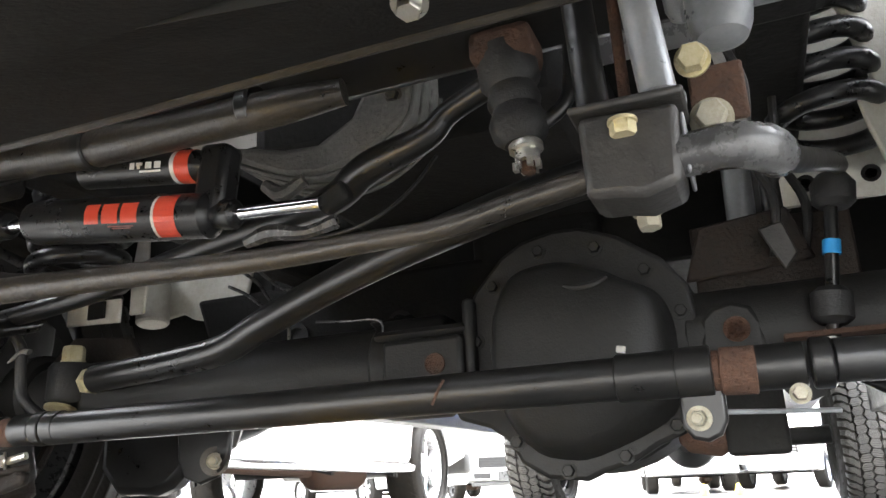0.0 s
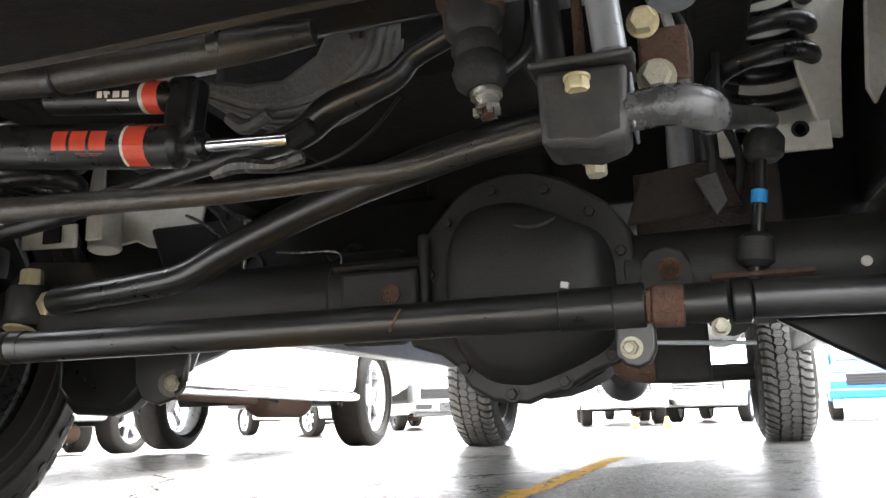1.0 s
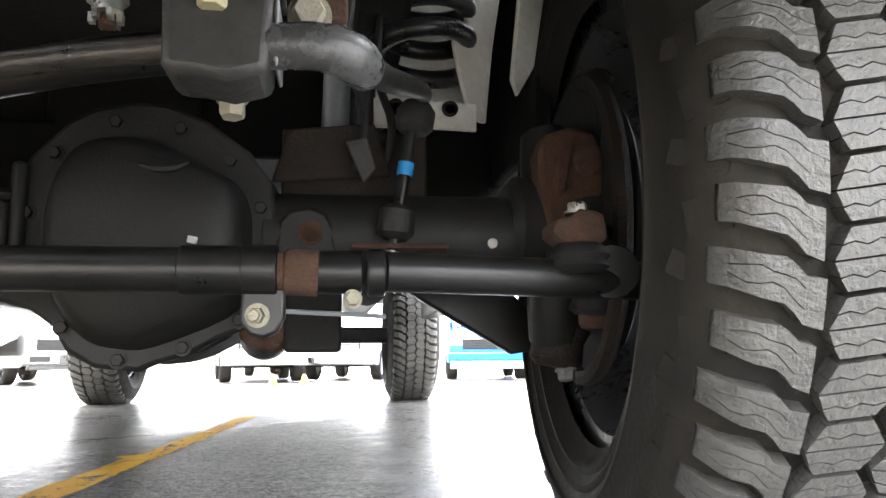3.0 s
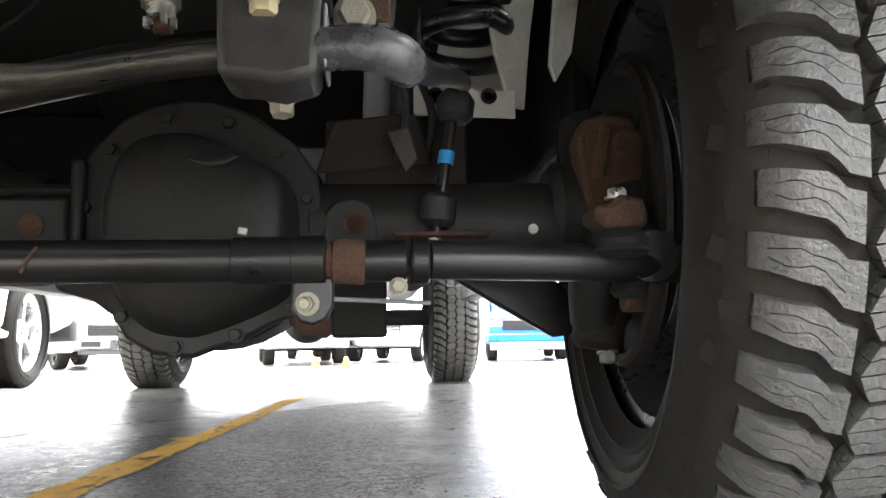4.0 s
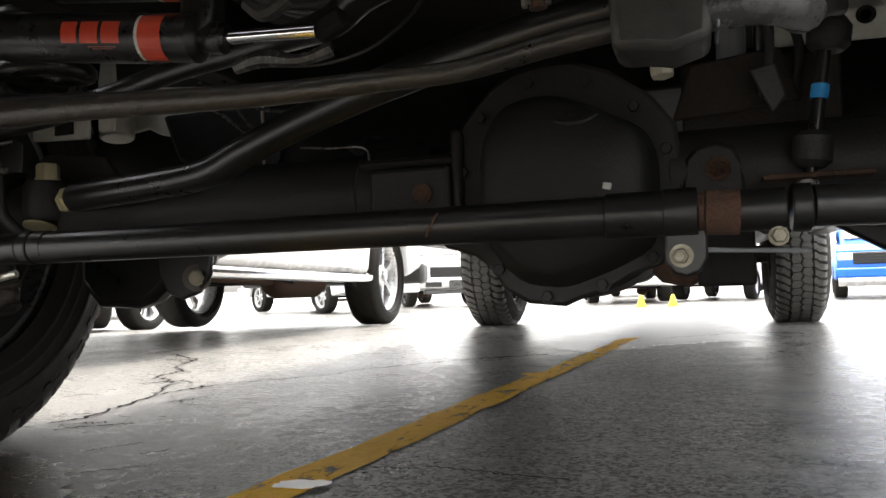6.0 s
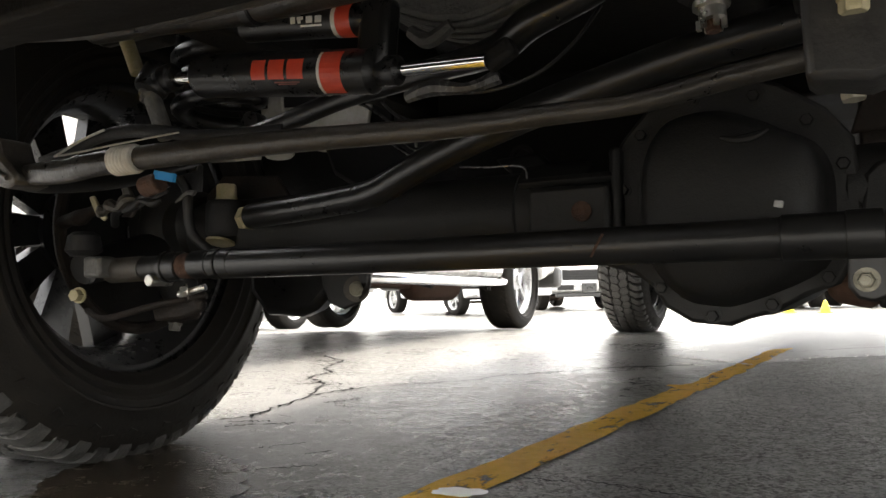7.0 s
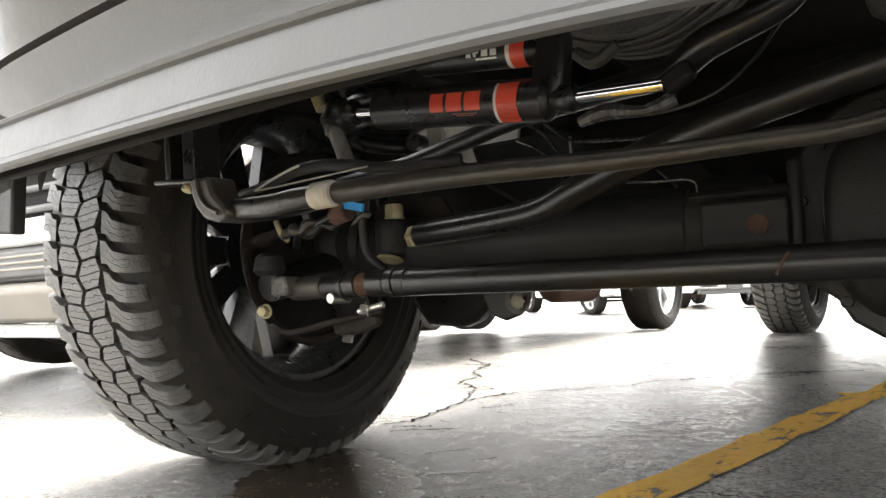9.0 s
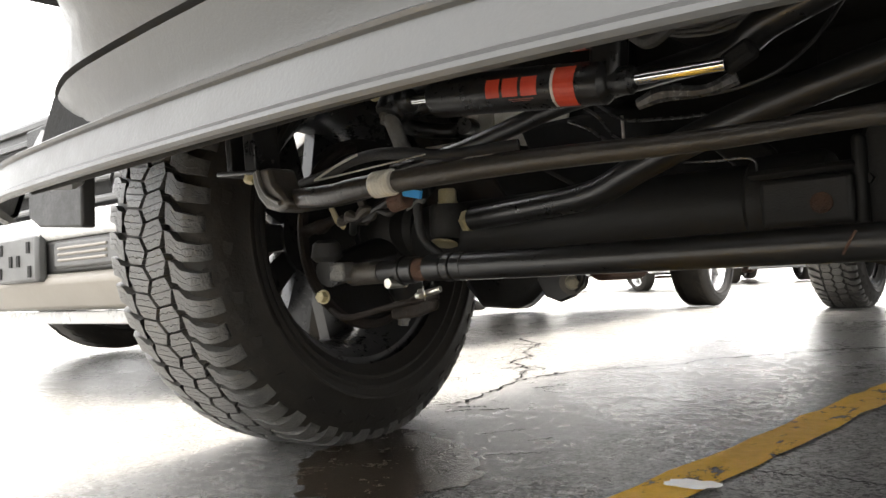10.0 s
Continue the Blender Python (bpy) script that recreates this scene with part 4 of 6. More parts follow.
# coil springs and shock absorbers
def coil(x, y, z0, z1, r, wire, turns):
    bm = B()
    n = int(turns * 14)
    pts = [(x + r * math.cos(2 * math.pi * turns * i / n), y + r * math.sin(2 * math.pi * turns * i / n), z0 + (z1 - z0) * i / n) for i in range(n + 1)]
    tube(bm, pts, wire, n=10, steps=2)
    return part("coil_spring", bm, SHOCK, truck, "glossy black coil spring")


coil(0.513, 0.115, 0.600, 0.96, 0.058, 0.0125, 9.0)
coil(-0.572, 0.050, 0.556, 0.95, 0.064, 0.0145, 10.0)
bm = B()
cyl(bm, (0.405, 0.12, 0.44), (0.41, 0.13, 0.62), 0.017, 20)
part("shock_absorber", bm, GREYTUBE, truck, "grey painted shock absorber")
bm = B()
cyl(bm, (0.44, 0.10, 0.47), (0.445, 0.10, 0.60), 0.012, 16)
part("brake_pipe", bm, BLACK, truck)

# pale frame plates behind the springs
bm = B()
plate(bm, [(0.452, 0.548), (0.575, 0.545), (0.575, 0.512), (0.452, 0.515)], xz(0.085), 0.006)
box(bm, (0.12, 0.09, 0.005), Matrix.Translation((0.513, 0.13, 0.545)))
plate(bm, [(0.445, 0.56), (0.60, 0.56), (0.60, 0.97), (0.445, 0.97)], xz(0.235), 0.006)
seat = part("spring_seat_plate", bm, GREYPLATE, truck, "pale grey spring seat plate with holes")
for x in (0.478, 0.543):
    bm = B()
    lathe(bm, [(0.010, 0), (0.010, 0.002), (0.006, 0.0)], (x, 0.079, 0.538), (0, -1, 0), 16)
    part("hole", bm, DULL, seat)
bm = B()
plate(bm, [(0.540, 0.632), (0.565, 0.655), (0.552, 0.70), (0.535, 0.76), (0.55, 0.95), (0.68, 0.95), (0.645, 0.80), (0.620, 0.70), (0.608, 0.64), (0.600, 0.585), (0.594, 0.535), (0.566, 0.535), (0.558, 0.565), (0.546, 0.60)], Matrix.Translation((0.585, 0.12, 0)) @ Matrix.Rotation(radians(32), 4, "Z") @ Matrix.Translation((-0.585, 0, 0)) @ XZ, 0.006)
part("tower_plate", bm, GREYPLATE, truck, "pale grey painted spring tower plate", bevel=0.002)
bm = B()
plate(bm, [(0.610, 0.575), (0.620, 0.556), (0.650, 0.60), (0.672, 0.70), (0.70, 0.95), (0.652, 0.95), (0.628, 0.70)], Matrix.Translation((0.64, 0.09, 0)) @ Matrix.Rotation(radians(32), 4, "Z") @ Matrix.Translation((-0.64, 0, 0)) @ XZ, 0.006)
part("tower_plate", bm, GREYPLATE, truck, "pale grey painted spring tower plate", bevel=0.002)
bm = B()
plate(bm, [(-0.66, 0.548), (-0.545, 0.545), (-0.545, 0.505), (-0.66, 0.510)], xz(0.12), 0.006)
plate(bm, [(-0.545, 0.52), (-0.515, 0.52), (-0.51, 0.58), (-0.515, 0.66), (-0.53, 0.70), (-0.545, 0.60)], xz(0.14), 0.006)
part("tower_plate", bm, GREYPLATE, truck, "pale grey painted spring tower plate", bevel=0.002)


# knuckle, brake disc and dust shield for each side
def knuckle(s):
    bm = B()
    x = 0.655 * s
    lathe(bm, [(0.05, 0), (0.06, 0.01), (0.06, 0.07), (0.075, 0.08), (0.075, 0.10)], (s * 0.60, AXLE_Y, AXLE_Z), (s, 0, 0), 28)
    tube(bm, [(x, AXLE_Y, 0.262, 0.028), (x, AXLE_Y - 0.02, 0.31, 0.034), (x + s * 0.02, AXLE_Y - 0.03, 0.385, 0.046), (x, AXLE_Y - 0.01, 0.45, 0.036), (x - s * 0.005, AXLE_Y, 0.50, 0.028)], n=16, steps=5)
    ob = part("steering_knuckle", bm, CAST, truck, "dark rusty steering knuckle")
    bm = B()
    tube(bm, [(x + s * 0.01, AXLE_Y - 0.05, 0.35, 0.032), (x + s * 0.005, TY + 0.03, 0.325, 0.026), (x, TY, 0.318, 0.024)], n=14, steps=5)
    part("steering_arm", bm, BLACK, ob)
    bm = B()
    lathe(bm, [(0.018, 0), (0.026, 0.006), (0.023, 0.011), (0.027, 0.016), (0.022, 0.024), (0.014, 0.028)] if s > 0 else [(0.018, 0), (0.026, 0.008), (0.022, 0.03), (0.014, 0.036)], (x - 0.03, TY, 0.316) if s > 0 else (x, TY, 0.336), (0, 0, 1), 20)
    part("boot", bm, RUBBERPART, ob)
    bm = B()
    lathe(bm, [(0.022, 0), (0.030, 0.008), (0.028, 0.03), (0.034, 0.045)], (x, AXLE_Y, 0.232), (s * 0.2, 0, 1), 20)
    part("lower_ball_joint", bm, BROWN, ob)
    bm = B()
    hexhead(bm, (x + s * 0.01, AXLE_Y - 0.01, 0.230), (0, -0.2, -1), 0.010, 0.013, 1.2)
    part("nut", bm, ALU, ob, "dull metal nut")
    bm = B()
    xo = (XR if s > 0 else XL) - s * 0.11
    st = math.tan(STEER_R if s > 0 else STEER_L)
    lathe(bm, [(0.146, 0), (0.152, 0.004), (0.152, 0.010), (0.146, 0.014), (0.02, 0.014), (0.02, 0)], (xo, AXLE_Y, AXLE_Z), (s, s * st, 0), 48, False)
    part("brake_disc", bm, CAST, ob, "dark brake disc")
    bm = B()
    tube(bm, [(xo - s * 0.014 - st * 0.168 * math.cos(a), AXLE_Y + 0.168 * math.cos(a), AXLE_Z + 0.168 * math.sin(a), 0.010) for a in [radians(100 + 12 * k) for k in range(21)]], n=8, steps=2)
    part("dust_shield", bm, BROWN, ob, "dirty brown dust shield rim")
    bm = B()
    lathe(bm, [(0.04, 0), (0.12, 0.0), (0.164, -0.004), (0.172, 0.004), (0.12, 0.006), (0.04, 0.006)], (xo - s * 0.006, AXLE_Y + 0.01, AXLE_Z), (s, s * st, 0), 40, False)
    part("splash_shield", bm, DULL, ob, "dull black splash shield")
    bm = B()
    arc = [(AXLE_Y + 0.185 * math.cos(radians(a)), AXLE_Z + 0.185 * math.sin(radians(a))) for a in range(10, 131, 10)]
    arc += [(AXLE_Y + 0.10 * math.cos(radians(a)), AXLE_Z + 0.10 * math.sin(radians(a))) for a in range(130, 9, -20)]
    plate(bm, arc, Matrix(((0, 0, 1, xo - s * 0.016), (1, 0, 0, 0), (0, 1, 0, 0), (0, 0, 0, 1))), 0.004)
    part("upper_guard", bm, DULL, ob, "dull black upper brake guard")
    return ob


kn_r = knuckle(1)
kn_l = knuckle(-1)
bm = B()
plate(bm, [(0.623, 0.461), (0.632, 0.481), (0.657, 0.489), (0.686, 0.485), (0.704, 0.446), (0.692, 0.412), (0.701, 0.395), (0.704, 0.358), (0.644, 0.354), (0.634, 0.384), (0.627, 0.417)], xz(0.02), 0.04)
box(bm, (0.016, 0.014, 0.06), Matrix.Translation((0.650, -0.018, 0.445)) @ Matrix.Rotation(0.2, 4, "Y"))
lathe(bm, [(0.018, 0), (0.018, 0.01), (0.010, 0.012)], (0.678, -0.018, 0.452), (0, -1, 0), 18)
box(bm, (0.06, 0.03, 0.012), Matrix.Translation((0.675, -0.03, 0.358)))
part("caliper_bracket", bm, RUST, kn_r, "rusty brake caliper bracket", bevel=0.012)
bm = B()
plate(bm, [(0.655, 0.40), (0.69, 0.405), (0.71, 0.46), (0.70, 0.50), (0.665, 0.505), (0.64, 0.47)], xz(0.08), 0.07)
part("brake_caliper", bm, RUSTDARK, kn_r, "dark rusty brake caliper", bevel=0.014)
bm = B()
lathe(bm, [(0.020, 0), (0.022, 0.006), (0.022, 0.030), (0.014, 0.036)], (0.670, -0.040, 0.344), (0, -0.15, 1), 20)
part("joint_cap", bm, ALU, kn_r, "dull metal joint cap")
bm = B()
lathe(bm, [(0.024, 0), (0.030, 0.006), (0.026, 0.016), (0.030, 0.024), (0.027, 0.034), (0.030, 0.044), (0.022, 0.05)], (0.678, -0.034, 0.286), (0, -0.1, 1), 22)
part("rubber_boot", bm, RUBBERPART, kn_r, "black ribbed rubber boot")
bm = B()
box(bm, (0.014, 0.03, 0.045), Matrix.Translation((0.702, -0.03, 0.307)) @ Matrix.Rotation(0.1, 4, "Y"))
part("steel_lug", bm, ALU, kn_r, "bare metal lug", bevel=0.004)
bm = B()
box(bm, (0.04, 0.03, 0.022), Matrix.Translation((0.682, -0.028, 0.283)))
part("rusty_lug", bm, RUST, kn_r, "rusty lug", bevel=0.006)
bm = B()
plate(bm, [(0.598, 0.350), (0.608, 0.342), (0.640, 0.340), (0.646, 0.347), (0.643, 0.369), (0.622, 0.372), (0.612, 0.364), (0.597, 0.362)], xz(TY + 0.03), 0.05)
part("steering_arm_eye", bm, RUSTDARK, kn_r, "rusty eye of the steering arm", bevel=0.006)
bm = B()
hexhead(bm, (0.624, TY, 0.370), (0, 0, 1), 0.009, 0.010, 1.3)
part("nut", bm, STEEL, kn_r, "pale worn nut")
bm = B()
cyl(bm, (0.576, 0.006, 0.364), (0.576, -0.001, 0.364), 0.0055, 16)
part("light_spot", bm, WHITE, kn_r, "small white cap")
# left side hoses, clips and bolts
bm = B()
tube(bm, [(-0.60, -0.13, 0.38), (-0.57, -0.15, 0.395), (-0.52, -0.15, 0.41), (-0.48, -0.14, 0.43)], 0.006, n=10)
part("brake_hose", bm, BLACK, kn_l)
bm = B()
tube(bm, [(-0.61, -0.15, 0.392, 0.003), (-0.595, -0.155, 0.398, 0.009), (-0.58, -0.16, 0.396, 0.004), (-0.565, -0.165, 0.402, 0.010), (-0.55, -0.165, 0.398, 0.005), (-0.54, -0.16, 0.408, 0.009), (-0.525, -0.15, 0.410, 0.003)], n=8)
part("sensor_wire", bm, STRAP, kn_l, "dusty brown wire clip")
bm = B()
tube(bm, [(-0.52, -0.18, 0.390, 0.003), (-0.50, -0.18, 0.395, 0.006), (-0.487, -0.18, 0.402, 0.003), (-0.47, -0.175, 0.398, 0.006), (-0.46, -0.17, 0.402, 0.003)], n=8)
part("wire_clip", bm, CAST, kn_l, "dull metal clip")
bm = B()
box(bm, (0.030, 0.004, 0.009), Matrix.Translation((-0.288, -0.315, 0.400)) @ Matrix.Rotation(0.22, 4, "Y"))
part("blue_tag", bm, BLUE, sway, "bright blue tape tag")
bm = B()
cyl(bm, (-0.325, -0.31, 0.392), (-0.30, -0.31, 0.396), 0.011, 14)
part("rusty_clip", bm, RUST, sway, "rusty clip")
bm = B()
hexhead(bm, (-0.685, -0.125, 0.279), (0.3, -1, 0), 0.010, 0.014, 1.2)
part("bolt", bm, ZINC, kn_l, "dirty yellow bolt")
bm = B()
box(bm, (0.035, 0.03, 0.03), Matrix.Translation((-0.60, -0.155, 0.318)))
part("tie_rod_nut", bm, ALU, kn_l, "bare metal nut face", bevel=0.005)
bm = B()
tube(bm, [(-0.70, -0.10, 0.255), (-0.62, -0.13, 0.245), (-0.52, -0.13, 0.262), (-0.45, -0.10, 0.275)], 0.005, n=10)
part("lower_link", bm, BROWN, kn_l, "rusty lower link")

# dusty brackets, pipes and clips round the left knuckle
bm = B()
plate(bm, [(-0.606, 0.448), (-0.592, 0.452), (-0.580, 0.428), (-0.566, 0.402), (-0.578, 0.390), (-0.600, 0.392), (-0.586, 0.404), (-0.596, 0.424)], xz(-0.115), 0.006)
part("hose_bracket", bm, STRAP, kn_l, "bent bracket thick with pale dust", bevel=0.002)
bm = B()
tube(bm, [(-0.570, -0.122, 0.400, 0.0035), (-0.553, -0.122, 0.407, 0.005), (-0.535, -0.122, 0.413, 0.004), (-0.502, -0.122, 0.421, 0.003)], n=8, flat=0.6)
part("retaining_clip", bm, ALU, kn_l, "bare metal spring clip")
bm = B()
tube(bm, [(-0.485, -0.122, 0.405, 0.002), (-0.474, -0.122, 0.411, 0.0045), (-0.462, -0.122, 0.417, 0.004), (-0.449, -0.122, 0.415, 0.005)], n=8, flat=0.6)
part("retaining_clip", bm, ALU, kn_l, "bare metal spring clip")
bm = B()
tube(bm, [(-0.478, -0.12, 0.437), (-0.468, -0.118, 0.420), (-0.469, -0.115, 0.394), (-0.466, -0.11, 0.361), (-0.441, -0.10, 0.335)], 0.007, n=10, steps=4)
part("brake_hose", bm, RUBBERPART, kn_l, "thick black brake hose")
bm = B()
tube(bm, [(-0.745, -0.115, 0.391, 0.012), (-0.715, -0.118, 0.396, 0.010), (-0.690, -0.12, 0.397, 0.013), (-0.665, -0.12, 0.404, 0.008), (-0.640, -0.12, 0.409, 0.010)], n=10, steps=3)
part("steering_arm_boss", bm, BROWN, kn_l, "rough brown casting")
bm = B()
plate(bm, [(-0.655, 0.424), (-0.645, 0.426), (-0.630, 0.405), (-0.615, 0.392), (-0.622, 0.386), (-0.640, 0.398)], xz(-0.128), 0.005)
part("hose_bracket", bm, ZINC, kn_l, "small dirty yellow bracket", bevel=0.002)
bm = B()
plate(bm, [(-0.540, 0.240), (-0.487, 0.244), (-0.449, 0.254), (-0.446, 0.268), (-0.470, 0.272), (-0.487, 0.280), (-0.510, 0.268), (-0.545, 0.260)], xz(-0.10), 0.012)
part("lower_bracket", bm, BROWN, kn_l, "rusty lower bracket", bevel=0.004)

# trailing arms with brackets
def trailing_arm(s):
    bm = B()
    x = s * 0.42
    plate(bm, [(x - 0.05, 0.335), (x + 0.055, 0.335), (x + 0.05, 0.285), (x + 0.03, 0.257), (x, 0.247), (x - 0.03, 0.257), (x - 0.045, 0.285)], xz(0.19), 0.012)
    ob = part("trailing_arm", bm, BLACK, truck, "black steel trailing arm with bolted bracket", bevel=0.004)
    bm = B()
    tube(bm, [(x + s * 0.06, 0.28, 0.345, 0.045), (x + s * 0.05, 0.40, 0.38, 0.042), (x, 0.6, 0.47, 0.035), (x, 1.2, 0.57, 0.032)], n=16, steps=6)
    part("arm_beam", bm, BLACK, ob)
    bm = B()
    plate(bm, [(-0.68, 0.36), (-0.40, 0.36), (-0.42, 0.305), (-0.455, 0.288), (-0.495, 0.270), (-0.525, 0.244), (-0.56, 0.232), (-0.64, 0.236), (-0.68, 0.28)], xz(0.28), 0.05)
    part("arm_eye", bm, BLACK, ob, bevel=0.015)
    bm = B()
    lathe(bm, [(0.022, 0), (0.022, 0.004), (0.012, 0.005)], (-0.394, 0.180, 0.281), (0.5, -0.8, 0), 24)
    part("washer", bm, STRAP, ob, "dull steel washer")
    bm = B()
    hexhead(bm, (-0.391, 0.176, 0.281), (0.5, -0.8, 0), 0.0115, 0.013, 1.1)
    cyl(bm, (-0.386, 0.168, 0.281), (-0.374, 0.149, 0.281), 0.0062, 12)
    part("bolt", bm, ZINCDIRTY, ob, "dull zinc nut and stud")
    return ob


trailing_arm(-1)
bm = B()
plate(bm, [(0.50, 0.325), (0.63, 0.325), (0.66, 0.30), (0.655, 0.25), (0.63, 0.247), (0.52, 0.312)], xz(0.17), 0.02)
rarm = part("radius_arm_bracket", bm, BLACK, truck, "black steel bracket with pale lower edge", bevel=0.004)
bm = B()
tube(bm, [(0.45, 0.2, 0.34, 0.03), (0.44, 0.6, 0.36, 0.032), (0.42, 1.5, 0.55, 0.032)], n=14, steps=5)
part("arm_beam", bm, BLACK, rarm)

# frame rails, cross member, oil pan and the floor above
bm = B()
for s in (-1, 1):
    box(bm, (0.07, 5.4, 0.15), Matrix.Translation((s * 0.46, 2.0, 0.72)))
    box(bm, (0.07, 0.5, 0.10), Matrix.Translation((s * 0.46, -0.42, 0.65)))
for y in (0.9, 1.9, 2.8, 4.4):
    box(bm, (0.9, 0.09, 0.10), Matrix.Translation((0, y, 0.70)))
part("frame", bm, DULL, truck, "dull black ladder frame", bevel=0.01)
bm = B()
box(bm, (1.0, 0.10, 0.11), Matrix.Translation((0.0, -0.26, 0.655)) @ Matrix.Rotation(radians(-12), 4, "X"))
part("cross_member", bm, BLACK, truck, "black front cross member", bevel=0.012)
bm = B()
tube(bm, [(-0.42, -0.30, 0.585, 0.018), (-0.30, -0.30, 0.577, 0.019), (-0.187, -0.30, 0.566, 0.019), (-0.06, -0.30, 0.562, 0.018), (0.035, -0.30, 0.560, 0.017), (0.10, -0.29, 0.565, 0.012)], n=16, steps=5)
pipe = part("cross_tube", bm, BAR, truck, "dusty grey cross tube with clamps")
for x in (-0.187, 0.005):
    bm = B()
    lathe(bm, [(0.0195, 0), (0.0215, 0.002), (0.0215, 0.012), (0.0195, 0.014)], (x, -0.30, 0.5655), (1, 0, -0.05), 24)
    part("hose_clamp", bm, BLACK, pipe)
bm = B()
tube(bm, [(-0.115, -0.10, 0.585, 0.008), (-0.09, -0.10, 0.57, 0.01), (-0.06, -0.10, 0.583, 0.008)], n=8)
part("wire_clip", bm, ALU, pipe)
# ribbed sump
bm = B()
prof = [(-0.20, 0.655), (-0.165, 0.628), (-0.132, 0.611), (-0.088, 0.592), (-0.044, 0.585), (-0.005, 0.589), (0.025, 0.600), (0.052, 0.616), (0.076, 0.640), (0.085, 0.69), (0.085, 0.76), (0.03, 0.76), (0.022, 0.69), (0.001, 0.650), (-0.044, 0.626), (-0.092, 0.629), (-0.14, 0.642)]
plate(bm, prof, xz(-0.02), 0.08)
sump = part("oil_pan", bm, ALU, truck, "dusty ribbed grey oil pan", bevel=0.008)
for k in range(4):
    bm = B()
    tube(bm, [(x, -0.096 + 0.024 * k, z - 0.001) for x, z in prof[:10]], 0.003, n=8, steps=3)
    part("rib", bm, ALU, sump)
bm = B()
hexhead(bm, (0.058, -0.10, 0.665), (0, -1, -0.3), 0.008, 0.010)
part("bolt", bm, STRAP, sump)
bm = B()
box(bm, (0.5, 0.5, 0.25), Matrix.Translation((-0.02, 0.32, 0.82)))
box(bm, (0.25, 1.4, 0.22), Matrix.Translation((0.05, 1.2, 0.66)))
part("engine_block", bm, DULL, truck, "dull dark engine and gearbox underside", bevel=0.03)
bm = B()
plate(bm, [(-0.72, 0.64), (-0.68, 0.54), (-0.56, 0.47), (-0.30, 0.445), (0.0, 0.45), (0.16, 0.49), (0.20, 0.64)], xz(0.56), 0.06)
beam = part("gearbox_cross_member", bm, DULL, truck, "dull black gearbox cross member", bevel=0.012)
for x in (-0.45, -0.22):
    bm = B()
    lathe(bm, [(0.022, 0), (0.026, 0.004), (0.026, 0.008), (0.018, 0.008), (0.016, 0.001)], (x, 0.499, 0.53), (0, -1, 0), 20)
    part("punched_hole", bm, CAST, beam)
bm = B()
cyl(bm, (0.12, 0.25, 0.40), (0.08, 1.8, 0.58), 0.03, 20)
cyl(bm, (0.05, 1.9, 0.58), (0.0, 3.8, 0.42), 0.045, 20)
part("drive_shaft", bm, BLACK, truck)
bm = B()
cyl(bm, (-0.74, REAR_Y, AXLE_Z), (0.74, REAR_Y, AXLE_Z), 0.05, 24)
lathe(bm, [(0.06, -0.18), (0.14, -0.06), (0.15, 0.02), (0.12, 0.10), (0.04, 0.14)], (0.0, REAR_Y, AXLE_Z), (0, 1, 0), 28)
part("rear_axle", bm, CAST, truck, "black rear axle")

# front bumper with its swept wings, and the dark air dam behind it
def bumper_line():
    return [(-1.0, -0.43), (-0.80, -0.53), (-0.55, -0.65), (-0.40, -0.712), (-0.25, -0.726), (0.0, -0.724), (0.15, -0.712), (0.30, -0.685), (0.55, -0.62), (0.80, -0.53), (1.0, -0.42)]


def swept(bm, profile, close=True):
    """A form swept along the bumper: profile of (set-back, height) pairs."""
    rows = []
    def corner(x, z):
        """How far the upper panel turns back towards the wheel."""
        k = min(1.0, max(0.0, (-0.22 - x) / 0.38))
        return 0.178 * k * k * (3 - 2 * k) * min(1.0, max(0.0, (z - 0.50) / 0.06))
    for b, z in profile:
        rows.append([bm.verts.new((q[0], q[1] + b + corner(q[0], z), z + 0.16 * min(1.0, max(0.0, (q[0] - 0.38) / 0.3, (-0.58 - q[0]) / 0.3)) * max(0.0, 1 - (z - 0.38) / 0.3))) for q in spline([(x, y, 0) for x, y in bumper_line()], 5)])
    for a, c in zip(rows, rows[1:]):
        for i in range(len(a) - 1):
            bm.faces.new((a[i], a[i + 1], c[i + 1], c[i]))
    for k in (0, -1):
        bm.faces.new([r[k] for r in rows])
    return bm


bm = B()
swept(bm, [(0.006, 0.388), (0.003, 0.3822), (-0.001, 0.3808), (-0.004, 0.3816), (-0.0055, 0.3836), (-0.005, 0.3860), (-0.002, 0.3880), (0.001, 0.390), (0.005, 0.4105), (0.003, 0.4120), (0.002, 0.4140), (0.005, 0.4160), (0.014, 0.4175), (0.045, 0.4190), (0.068, 0.4215), (0.078, 0.428), (0.081, 0.441), (0.076, 0.465), (0.061, 0.4945), (0.072, 0.4955), (0.072, 0.4985), (0.058, 0.4990), (0.036, 0.528), (0.009, 0.554), (-0.004, 0.561), (-0.004, 0.567), (-0.018, 0.578), (-0.068, 0.610), (-0.110, 0.655), (-0.130, 0.74), (0.0, 0.79), (0.12, 0.79), (0.14, 0.62), (0.13, 0.50), (0.11, 0.425)])
bump = part("front_bumper", bm, BUMPER, truck, "grey textured front bumper with raised lower lip", sharp=25)
bm = B()
DAM_EDGE = [(-0.46, -0.59), (-0.42, -0.57), (-0.36, -0.535), (-0.28, -0.492), (-0.19, -0.456), (-0.05, -0.445), (0.20, -0.445), (0.55, -0.44)]
loops = []
